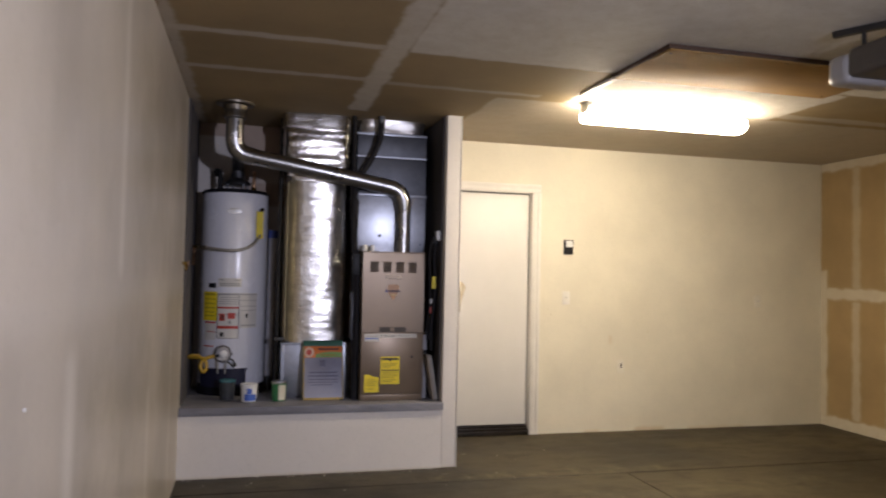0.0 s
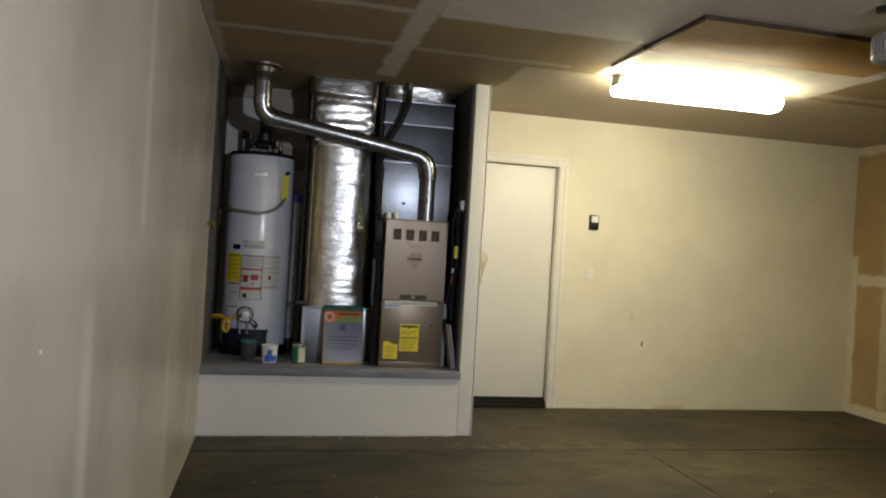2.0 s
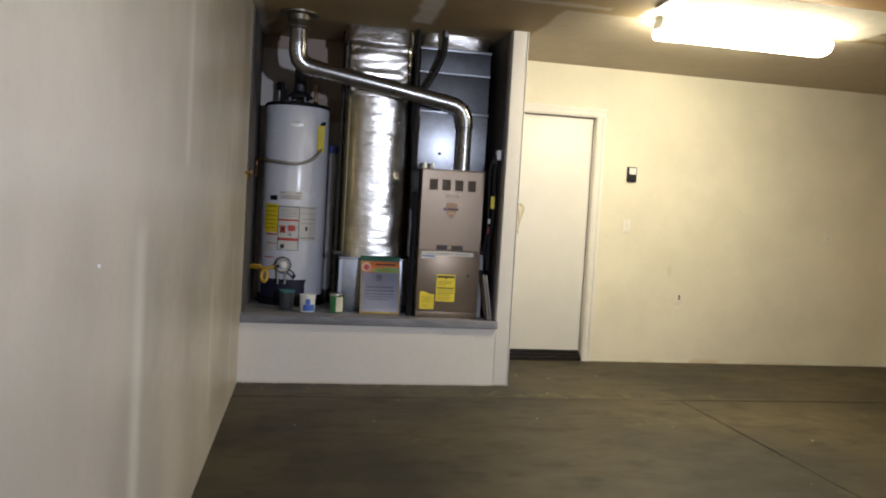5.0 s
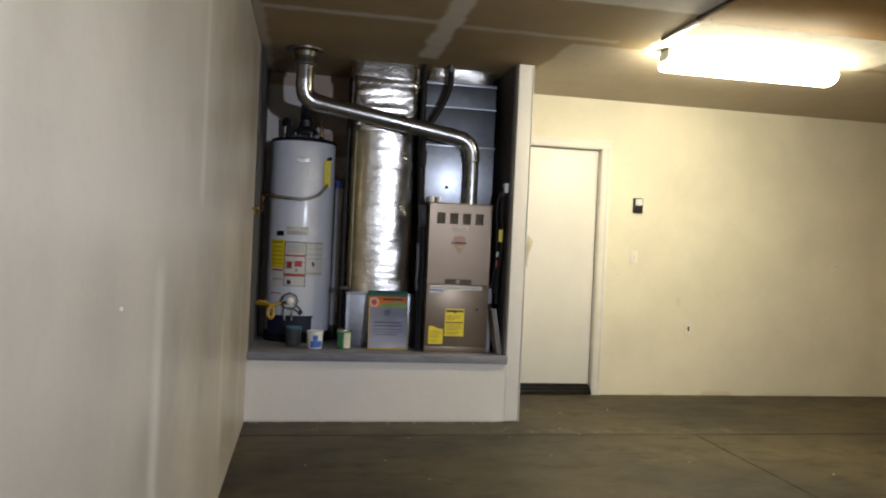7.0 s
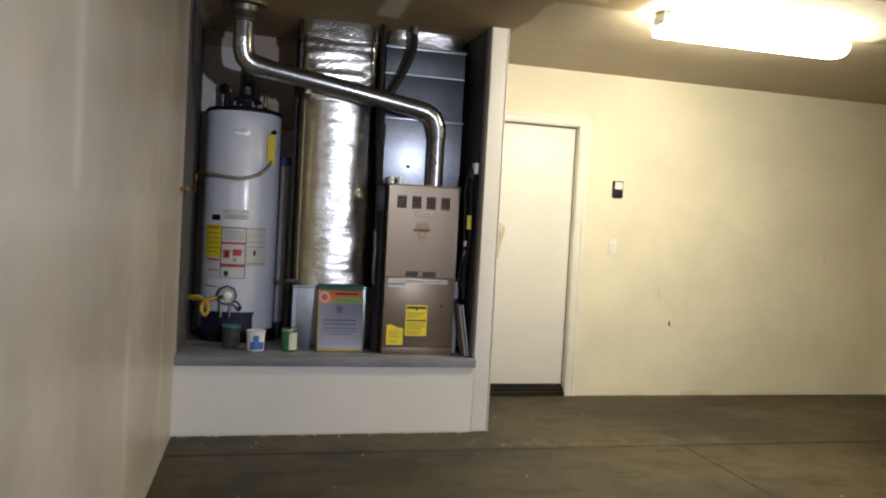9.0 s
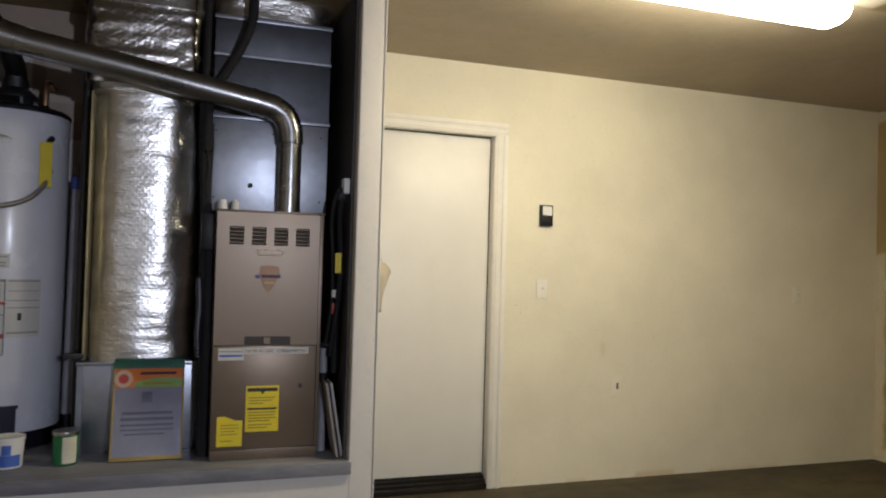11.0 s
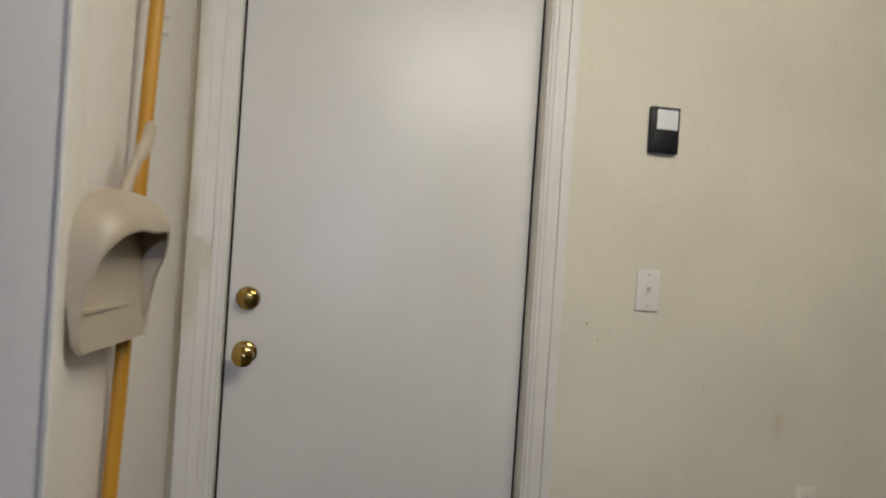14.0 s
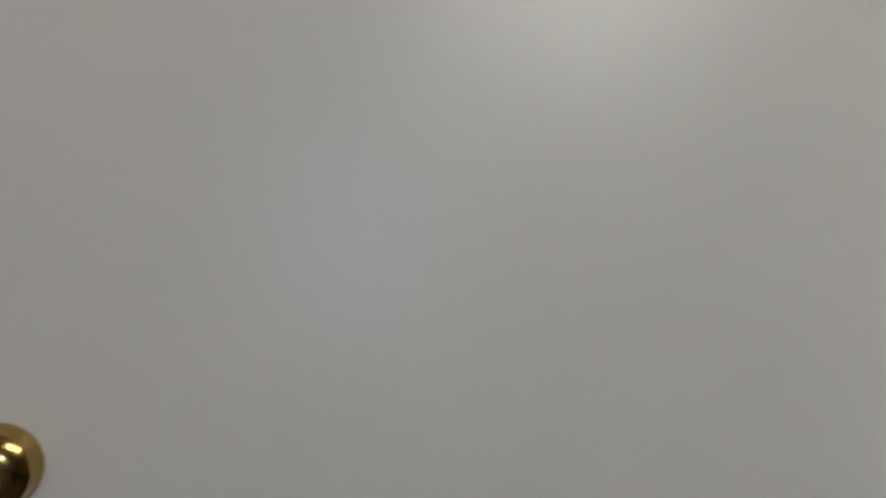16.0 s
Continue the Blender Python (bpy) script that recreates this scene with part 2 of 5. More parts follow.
MAT["trim"] = paint("white_trim_paint", (0.76, 0.73, 0.66), 0.42, vary=0.04, scale=6, grain=40, relief=0.05)
MAT["door"] = paint("white_door_paint", (0.74, 0.72, 0.67), 0.38, vary=0.025, scale=3, grain=160, relief=0.045, uneven=0.0, spec=0.65)
MAT["rubber"] = paint("black_rubber", (0.014, 0.013, 0.013), 0.6, vary=0.2, spec=0.25)
MAT["bronze"] = paint("dark_bronze_threshold", (0.03, 0.025, 0.02), 0.4, metal=0.6, vary=0.25)
MAT["brass"] = paint("polished_brass", (0.46, 0.31, 0.085), 0.18, metal=1.0, vary=0.08, relief=0.02)
MAT["plate_cream"] = paint("painted_over_cream_plate", (0.76, 0.72, 0.6), 0.45, vary=0.03, relief=0.03)
MAT["plate_white"] = paint("aged_white_plate", (0.76, 0.735, 0.66), 0.42, vary=0.03, relief=0.03)
MAT["white_plastic"] = paint("white_plastic", (0.78, 0.78, 0.76), 0.35, vary=0.03, relief=0.02)
MAT["black_plastic"] = paint("black_plastic", (0.01, 0.01, 0.011), 0.45, vary=0.15, relief=0.03, spec=0.25)
MAT["grey_plastic"] = paint("warm_grey_plastic", (0.5, 0.48, 0.45), 0.4, vary=0.05)
MAT["enamel"] = paint("white_tank_enamel", (0.75, 0.77, 0.85), 0.25, vary=0.04, scale=4, relief=0.02, coat=0.3)
MAT["tank_black"] = paint("black_tank_cap", (0.008, 0.008, 0.012), 0.6, vary=0.2, spec=0.2)
MAT["shroud"] = paint("blue_black_shroud", (0.01, 0.011, 0.03), 0.5, vary=0.2, spec=0.3)
MAT["label_white"] = paint("paper_label_white", (0.62, 0.61, 0.58), 0.55, vary=0.05)
MAT["label_yellow"] = paint("paper_label_yellow", (0.78, 0.62, 0.02), 0.5, vary=0.06)
MAT["label_red"] = paint("label_print_red", (0.48, 0.05, 0.03), 0.5, vary=0.1)
MAT["print_black"] = paint("label_print_black", (0.03, 0.03, 0.03), 0.6, vary=0.1)
MAT["print_grey"] = paint("label_print_grey", (0.3, 0.3, 0.3), 0.6, vary=0.1)
MAT["badge_dark"] = paint("badge_plum", (0.05, 0.025, 0.045), 0.5, vary=0.1)
MAT["print_navy"] = paint("label_print_navy", (0.035, 0.04, 0.16), 0.5, vary=0.1)
MAT["print_blue"] = paint("label_print_blue", (0.06, 0.14, 0.5), 0.5, vary=0.1)
MAT["olive_print"] = paint("label_print_olive", (0.36, 0.28, 0.02), 0.5, vary=0.1)
MAT["foil"] = foil("duct_foil_wrap")
# Collar metal browned and darkened to put its dim lighting into the colour.
MAT["dim_vent"] = sheet_metal("vent_metal_dimmed", (0.2, 0.175, 0.14), 0.4)
MAT["foil_big"] = foil("duct_foil_crumpled", col=(0.62, 0.6, 0.57), crease=1.9, rough=0.14, size=0.32, tilt=0.7, quilt_depth=0.12)
MAT["tan_brown"] = paint("tan_brown_matte", (0.5, 0.42, 0.24), 0.6, vary=0.15)
MAT["vent_metal"] = sheet_metal("vent_pipe_metal", (0.38, 0.375, 0.37), 0.29, 22, 0.14)
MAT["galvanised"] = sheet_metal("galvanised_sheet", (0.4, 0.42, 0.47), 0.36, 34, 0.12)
# Darker, rougher copy of the galvanised sheet above.
MAT["galv_dark"] = sheet_metal("galvanised_sheet_dark", (0.13, 0.135, 0.15), 0.5, 34, 0.1)
MAT["furnace"] = paint("taupe_furnace_paint", (0.19, 0.142, 0.1), 0.36, metal=0.45, vary=0.06, scale=3, relief=0.03)
MAT["furnace_dark"] = paint("furnace_dark", (0.05, 0.04, 0.035), 0.6, vary=0.2)
MAT["orange"] = paint("orange_print", (0.72, 0.2, 0.05), 0.5, vary=0.08)
MAT["peach"] = paint("peach_print", (0.36, 0.22, 0.145), 0.5, vary=0.08)
MAT["green_print"] = paint("green_print", (0.2, 0.36, 0.07), 0.5, vary=0.12)
MAT["seal_pale"] = paint("pale_peach_print", (0.62, 0.42, 0.3), 0.5, vary=0.08)
MAT["dark_green"] = paint("dark_green_card", (0.03, 0.13, 0.09), 0.5, vary=0.15)
MAT["lilac"] = paint("blue_grey_wrap", (0.27, 0.28, 0.37), 0.35, vary=0.12, scale=6)
MAT["lilac_dark"] = paint("blue_grey_print", (0.14, 0.145, 0.22), 0.4, vary=0.1)
MAT["card"] = paint("brown_card", (0.4, 0.29, 0.1), 0.7, vary=0.15)
MAT["teal"] = paint("teal_lid", (0.04, 0.16, 0.19), 0.4, vary=0.1)
MAT["dark_jar"] = paint("dark_jar", (0.05, 0.055, 0.06), 0.3, vary=0.2)
MAT["can_green"] = paint("green_can", (0.03, 0.2, 0.07), 0.35, vary=0.1)
MAT["can_cream"] = paint("cream_can", (0.66, 0.63, 0.5), 0.4, vary=0.1)
MAT["tin"] = sheet_metal("tin", (0.6, 0.6, 0.58), 0.3)
MAT["pvc"] = paint("grey_white_pipe", (0.36, 0.355, 0.38), 0.4, vary=0.12, scale=8)
MAT["blue_cap"] = paint("blue_cap", (0.06, 0.09, 0.3), 0.4)
MAT["copper"] = paint("dull_copper", (0.4, 0.24, 0.14), 0.4, metal=0.9, vary=0.25)
MAT["steel_braid"] = paint("braided_hose", (0.3, 0.28, 0.24), 0.45, metal=0.6, vary=0.25, grain=250, relief=0.4)
MAT["gas_yellow"] = paint("yellow_gas_line", (0.46, 0.28, 0.02), 0.4, vary=0.1)
MAT["foam"] = paint("black_foam_insulation", (0.018, 0.017, 0.019), 0.75, vary=0.25, grain=120, relief=0.2, spec=0.2)
MAT["plywood"] = paint("orange_brown_plywood", (0.4, 0.22, 0.055), 0.7, vary=0.14, scale=4, grain=40, relief=0.12, stretch=(0.2, 1, 1))
MAT["ply_edge"] = paint("dark_plywood_edge", (0.07, 0.035, 0.018), 0.7, vary=0.2)
MAT["fixture"] = paint("fixture_white_steel", (0.7, 0.69, 0.64), 0.4, vary=0.05)
MAT["tube"] = emitter("lit_fluorescent_lens", TUBE_COLOUR, TUBE_STRENGTH)
MAT["broom_pole"] = paint("yellow_broom_pole", (0.52, 0.26, 0.012), 0.4, vary=0.12, scale=10, stretch=(1, 1, 0.2))
MAT["broom_blue"] = paint("blue_pole_cap", (0.02, 0.05, 0.4), 0.4)
MAT["broom_socket"] = paint("yellow_broom_socket", (0.78, 0.55, 0.03), 0.4)
MAT["bristle"] = paint("tan_bristles", (0.42, 0.28, 0.1), 0.8, vary=0.3, grain=300, relief=0.5, stretch=(1, 1, 0.05))
MAT["pan_beige"] = paint("beige_dustpan_plastic", (0.43, 0.37, 0.27), 0.42, vary=0.06, scale=8)
MAT["board"] = paint("pale_board", (0.48, 0.42, 0.36), 0.7, vary=0.12)
MAT["flake"] = paint("paint_flake", (0.5, 0.47, 0.4), 0.7)
MAT["strap"] = paint("dark_strap_steel", (0.05, 0.048, 0.045), 0.5, metal=0.6, vary=0.2)
MAT["opener"] = paint("opener_housing", (0.07, 0.06, 0.055), 0.45, vary=0.12)
MAT["opener_lens"] = paint("opener_light_lens", (0.36, 0.35, 0.35), 0.3, vary=0.03)


# ---- mesh helpers ----
ORIGIN = {}


def thing(name, at, label, category, group="", kind=""):
    ob = new(name)
    ob.empty_display_size = 0.1
    ob.location = at
    ORIGIN[ob] = Vector(at)
    return tagged(ob, label, category, group, kind)


def mesh_from(name, bm, material):
    me = bpy.data.meshes.new(name)
    bmesh.ops.recalc_face_normals(bm, faces=bm.faces)
    bm.to_mesh(me)
    bm.free()
    me.materials.append(material)
    me.shade_smooth()
    me.set_sharp_from_angle(angle=radians(38))
    return me


def part(name, bm, material, parent, label=""):
    """One mesh of its own under a thing or a part; the bmesh is in world coordinates."""
    o = ORIGIN[parent]
    for v in bm.verts:
        v.co -= o
    ob = new(name, mesh_from(name, bm, material))
    ob.parent = parent
    ORIGIN[ob] = o
    return tagged(ob, label)


def structure(name, bm, material, label, category):
    ob = new(name, mesh_from(name, bm, material))
    ORIGIN[ob] = Vector((0, 0, 0))
    return tagged(ob, label, category, kind="structure")


def box(x0, y0, z0, x1, y1, z1, bevel=0.0, bm=None, seg=2):
    own = bmesh.new()
    bmesh.ops.create_cube(own, size=1)
    for v in own.verts:
        v.co = Vector(((x0 + x1) / 2 + v.co.x * (x1 - x0), (y0 + y1) / 2 + v.co.y * (y1 - y0), (z0 + z1) / 2 + v.co.z * (z1 - z0)))
    if bevel:
        bmesh.ops.bevel(own, geom=own.edges[:], offset=bevel, segments=seg, profile=0.6, affect="EDGES")
    return own if bm is None else merge(bm, own)


def merge(bm, other):
    me = bpy.data.meshes.new("tmp")
    other.to_mesh(me)
    other.free()
    bm.from_mesh(me)
    bpy.data.meshes.remove(me)
    return bm


def rings(bm, loops, closed_ends=True):
    """Skin rows of points, each row a closed loop with the same count."""
    rows = [[bm.verts.new(p) for p in loop] for loop in loops]
    n = len(rows[0])
    for a, b in zip(rows, rows[1:]):
        for i in range(n):
            bm.faces.new((a[i], a[(i + 1) % n], b[(i + 1) % n], b[i]))
    if closed_ends:
        bm.faces.new(rows[0])
        bm.faces.new(rows[-1])
    return bm


def smooth_path(pts, steps=6):
    pts = [Vector(p) for p in pts]
    if len(pts) < 3:
        return pts
    full = [2 * pts[0] - pts[1], *pts, 2 * pts[-1] - pts[-2]]
    out = []
    for i in range(1, len(full) - 2):
        p0, p1, p2, p3 = full[i - 1:i + 3]
        for k in range(steps):
            t = k / steps
            out.append(0.5 * (2 * p1 + (p2 - p0) * t + (2 * p0 - 5 * p1 + 4 * p2 - p3) * t * t + (3 * p1 - p0 - 3 * p2 + p3) * t ** 3))
    return out + [pts[-1]]


def tube(pts, r, seg=12, bm=None, smooth=True, steps=6, ridges=0.0):
    """A pipe along points; r is one radius or one for each row. ridges: depth of corrugation."""
    bm = bm or bmesh.new()
    line = smooth_path(pts, steps) if smooth else [Vector(p) for p in pts]
    loops, side = [], None
    for i, p in enumerate(line):
        d = (line[min(i + 1, len(line) - 1)] - line[max(i - 1, 0)]).normalized()
        if side is None:
            side = d.orthogonal().normalized()
        side = (side - d * side.dot(d)).normalized()
        up = d.cross(side)
        rr = (r[min(i, len(r) - 1)] if isinstance(r, (list, tuple)) else r) - (ridges if i % 2 else 0)
        loops.append([p + rr * (math.cos(a) * side + math.sin(a) * up) for a in (2 * math.pi * k / seg for k in range(seg))])
    return rings(bm, loops)


def lathe(profile, centre, seg=32, axis="z", bm=None):
    """profile: rows of (radius, height) turned round an axis through centre."""
    bm = bm or bmesh.new()
    c = Vector(centre)
    loops = []
    for r, h in profile:
        loop = []
        for k in range(seg):
            a = 2 * math.pi * k / seg
            u, v = max(r, 1e-4) * math.cos(a), max(r, 1e-4) * math.sin(a)
            loop.append(c + Vector({"z": (u, v, h), "y": (u, h, v), "x": (h, u, v)}[axis]))
        loops.append(loop)
    return rings(bm, loops)


def curved_patch(cx, cy, r, s0, s1, z0, z1, seg=10):
    """A label on the front of an upright cylinder, from s0 to s1 (parts of the radius across), facing -y."""
    bm = bmesh.new()
    a0, a1 = math.asin(s0), math.asin(s1)
    cols = []
    for i in range(seg + 1):
        a = a0 + (a1 - a0) * i / seg
        cols.append([bm.verts.new((cx + q * math.sin(a), cy - q * math.cos(a), z)) for q, z in ((r, z0), (r, z1), (r - 0.0012, z1), (r - 0.0012, z0))])
    for a, b in zip(cols, cols[1:]):
        for k in range(4):
            bm.faces.new((a[k], b[k], b[(k + 1) % 4], a[(k + 1) % 4]))
    bm.faces.new(cols[0])
    bm.faces.new(cols[-1])
    return bm


def lettering(name, body, size, at, material, parent, label="", stretch=1.0):
    """Flat words facing -y, their lower left corner at a place."""
    cu = bpy.data.curves.new(name, "FONT")
    cu.body, cu.size, cu.extrude = body, size, 0.0004
    tmp = bpy.data.objects.new(name, cu)
    me = bpy.data.meshes.new_from_object(tmp)
    bpy.data.objects.remove(tmp)
    me.transform(Matrix.Translation(Vector(at) - ORIGIN[parent]) @ Matrix.Rotation(radians(90), 4, "X") @ Matrix.Diagonal((stretch, 1, 1, 1)))
    me.materials.clear()
    me.materials.append(material)
    ob = new(name, me)
    ob.parent = parent
    ORIGIN[ob] = ORIGIN[parent]
    return tagged(ob, label)


# ---- the garage shell ----
WEST, EAST, NORTH, SOUTH = 0.0, 5.87, 6.82, -1.1
FRONT = 5.874          # face of the raised alcove
LEDGE = 0.465          # top of its plank floor
JAMB_IN, JAMB_OUT = 1.787, 1.893
DOOR_L, DOOR_R, DOOR_TOP, DOOR_FACE = 2.013, 2.817, 2.105, 6.876

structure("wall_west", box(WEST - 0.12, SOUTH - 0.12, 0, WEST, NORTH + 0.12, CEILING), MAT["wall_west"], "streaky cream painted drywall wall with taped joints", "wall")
bm = box(WEST, NORTH, 0, DOOR_L - 0.02, NORTH + 0.12, CEILING)
box(DOOR_L - 0.02, NORTH, DOOR_TOP + 0.02, DOOR_R + 0.02, NORTH + 0.12, CEILING, bm=bm)
box(DOOR_R + 0.02, NORTH, 0, EAST, NORTH + 0.12, CEILING, bm=bm)
structure("wall_north", bm, MAT["wall_cream"], "cream painted drywall wall with a house door", "wall")
structure("wall_east", box(EAST, SOUTH - 0.12, 0, EAST + 0.12, NORTH + 0.12, CEILING), MAT["wall_tan"], "bare tan drywall wall with white taped joints", "wall")
structure("wall_south", box(WEST, SOUTH - 0.12, 0, EAST, SOUTH, CEILING), MAT["wall_cream"], "plain cream wall closing the garage", "wall")
structure("ceiling", box(WEST - 0.12, SOUTH - 0.12, CEILING, EAST + 0.12, NORTH + 0.12, CEILING + 0.1), MAT["ceiling"], "brown drywall ceiling with taped joints, partly whitened", "ceiling")

bm = bmesh.new()
box(WEST - 0.12, SOUTH - 0.12, -0.12, EAST + 0.12, NORTH + 0.12, -0.03, bm=bm)
floor = structure("floor", bm, MAT["furnace_dark"], "stained grey concrete garage floor with saw-cut joints", "floor")
for x0, y0, x1, y1 in ((WEST - 0.1, 5.524, EAST + 0.1, NORTH + 0.1), (WEST - 0.1, SOUTH - 0.1, 3.062, 5.512), (3.07, SOUTH - 0.1, EAST + 0.1, 5.51)):
    part("concrete_slab", box(x0, y0, -0.03, x1, y1, 0.0, 0.004, seg=1), MAT["concrete"], floor)

# raised alcove: knee wall, plank floor, wing wall, lining
structure("wall_alcove_front", box(WEST, FRONT, 0, JAMB_IN, FRONT + 0.1, LEDGE - 0.05, 0.0), MAT["wall_white"], "low white painted knee wall under the alcove", "wall")
bm = box(JAMB_IN, FRONT, 0, JAMB_OUT, NORTH, CEILING, 0.009, seg=4)
structure("wall_wing", bm, MAT["wall_white"], "white painted wing wall beside the alcove", "wall")
structure("trim_wing_corner", box(JAMB_OUT, FRONT - 0.004, 0, JAMB_OUT + 0.008, FRONT + 0.075, CEILING, 0.003), MAT["trim"], "white painted corner board on the wing wall", "trim")
ledge = structure("alcove_floor", box(WEST, FRONT + 0.03, LEDGE - 0.05, JAMB_IN, NORTH, LEDGE, 0.0), MAT["ledge"], "grey painted plank floor of the raised alcove", "floor")
part("edge_board", box(WEST + 0.002, FRONT - 0.018, LEDGE - 0.052, JAMB_IN + 0.008, FRONT + 0.03, LEDGE + 0.003, 0.004), MAT["ledge"], ledge, "grey painted worn edge board")
structure("alcove_back", box(WEST + 0.014, NORTH - 0.016, LEDGE, JAMB_IN - 0.014, NORTH - 0.003, CEILING), MAT["alcove_board"], "bare drywall at the back of the alcove", "wall")
structure("alcove_side_west", box(WEST, FRONT + 0.1, LEDGE, WEST + 0.012, NORTH, CEILING), MAT["alcove_side"], "unpainted grey alcove side, its shade put into the colour", "wall")
structure("alcove_side_east", box(JAMB_IN - 0.012, FRONT + 0.06, LEDGE, JAMB_IN, NORTH, CEILING), MAT["alcove_side"], "unpainted grey alcove side, its shade put into the colour", "wall")


# ---- house door ----
def build_door():
    d = thing("door_1", (2.41, DOOR_FACE, 0.0), "closed flush white house door with brass knob", "door", kind="structure")
    slab = part("slab", box(DOOR_L, DOOR_FACE, 0.078, DOOR_R, DOOR_FACE + 0.044, DOOR_TOP, 0.003), MAT["door"], d, "smooth white painted door slab")
    # jambs, stops and seal
    part("jamb", box(DOOR_L - 0.025, NORTH - 0.006, 0.0, DOOR_L - 0.006, NORTH + 0.12, DOOR_TOP + 0.022, 0.002), MAT["trim"], d)
    part("jamb", box(DOOR_R + 0.006, NORTH - 0.006, 0.0, DOOR_R + 0.025, NORTH + 0.12, DOOR_TOP + 0.022, 0.002), MAT["trim"], d)
    part("head_jamb", box(DOOR_L - 0.006, NORTH - 0.006, DOOR_TOP + 0.006, DOOR_R + 0.006, NORTH + 0.12, DOOR_TOP + 0.025, 0.002), MAT["trim"], d)
    part("seal", box(DOOR_R + 0.0005, DOOR_FACE + 0.004, 0.078, DOOR_R + 0.0055, DOOR_FACE + 0.04, DOOR_TOP + 0.005), MAT["rubber"], d, "black door seal")
    part("seal", box(DOOR_L - 0.0055, DOOR_FACE + 0.004, 0.078, DOOR_L - 0.0005, DOOR_FACE + 0.04, DOOR_TOP + 0.005), MAT["rubber"], d, "black door seal")
    part("seal", box(DOOR_L, DOOR_FACE + 0.004, DOOR_TOP + 0.0005, DOOR_R, DOOR_FACE + 0.04, DOOR_TOP + 0.0055), MAT["rubber"], d, "black door seal")

    def moulding(x0, x1, z0, z1, upright, inner_low):
        """Flat casing with a stepped inner bead and a thicker back band."""
        b = box(x0, NORTH - 0.012, z0, x1, NORTH - 0.0005, z1, 0.002, seg=1)
        if upright:
            w = x1 - x0
            e = x0 if inner_low else x1
            s = 1 if inner_low else -1
            for k0, k1, t in ((0.62, 1.0, 0.019), (0.15, 0.34, 0.0155)):
                lo, hi = sorted((e + s * w * k0, e + s * w * k1))
                box(lo, NORTH - t, z0, hi, NORTH - 0.011, z1, 0.003, bm=b)
        else:
            h = z1 - z0
            for k0, k1, t in ((0.62, 1.0, 0.019), (0.15, 0.34, 0.0155)):
                box(x0, NORTH - t, z0 + h * k0, x1, NORTH - 0.011, z0 + h * k1, 0.003, bm=b)
        return b
    part("casing", moulding(DOOR_L - 0.105, DOOR_L - 0.012, 0.0, DOOR_TOP + 0.012, True, False), MAT["trim"], d)
    part("casing", moulding(DOOR_R + 0.012, DOOR_R + 0.087, 0.0, DOOR_TOP + 0.012, True, True), MAT["trim"], d)
    part("head_casing", moulding(DOOR_L - 0.105, DOOR_R + 0.087, DOOR_TOP + 0.0125, DOOR_TOP + 0.083, False, True), MAT["trim"], d)
    # ridged threshold
    b = box(DOOR_L - 0.004, NORTH - 0.014, 0.0, DOOR_R + 0.004, NORTH + 0.12, 0.034, 0.004)
    box(DOOR_L - 0.004, NORTH + 0.012, 0.034, DOOR_R + 0.004, NORTH + 0.12, 0.054, 0.004, bm=b)
    box(DOOR_L - 0.004, NORTH + 0.036, 0.054, DOOR_R + 0.004, NORTH + 0.12, 0.072, 0.004, bm=b)
    part("threshold", b, MAT["bronze"], d, "dark ridged metal threshold")
    part("sweep", box(DOOR_L + 0.004, DOOR_FACE - 0.004, 0.0725, DOOR_R - 0.004, DOOR_FACE + 0.03, 0.083), MAT["rubber"], d, "black bottom sweep")
    # knob and deadbolt
    kx, kz = 2.062, 0.967
    rose = part("rosette", lathe([(0.031, 0.0), (0.032, -0.004), (0.026, -0.009), (0.013, -0.012), (0.011, -0.03)], (kx, DOOR_FACE, kz), 28, "y"), MAT["brass"], d, "polished brass rosette")
    part("door_handle", lathe([(0.011, -0.029), (0.014, -0.04), (0.024, -0.048), (0.029, -0.06), (0.027, -0.071), (0.017, -0.078), (0.0, -0.08)], (kx, DOOR_FACE, kz), 28, "y"), MAT["brass"], rose, "round polished brass knob")
    part("keyhole", box(kx - 0.0015, DOOR_FACE - 0.082, kz - 0.006, kx + 0.0015, DOOR_FACE - 0.0795, kz + 0.006), MAT["print_black"], rose)
    bolt = part("deadbolt", lathe([(0.031, 0.0), (0.032, -0.005), (0.029, -0.012), (0.0285, -0.02), (0.023, -0.025), (0.012, -0.0265), (0.0, -0.0265)], (kx, DOOR_FACE, 1.111), 28, "y"), MAT["brass"], d, "polished brass deadbolt")
    part("lock_cylinder", lathe([(0.011, -0.0264), (0.0105, -0.029), (0.0, -0.0295)], (kx, DOOR_FACE, 1.111), 20, "y"), MAT["brass"], bolt)
    return slab


build_door()


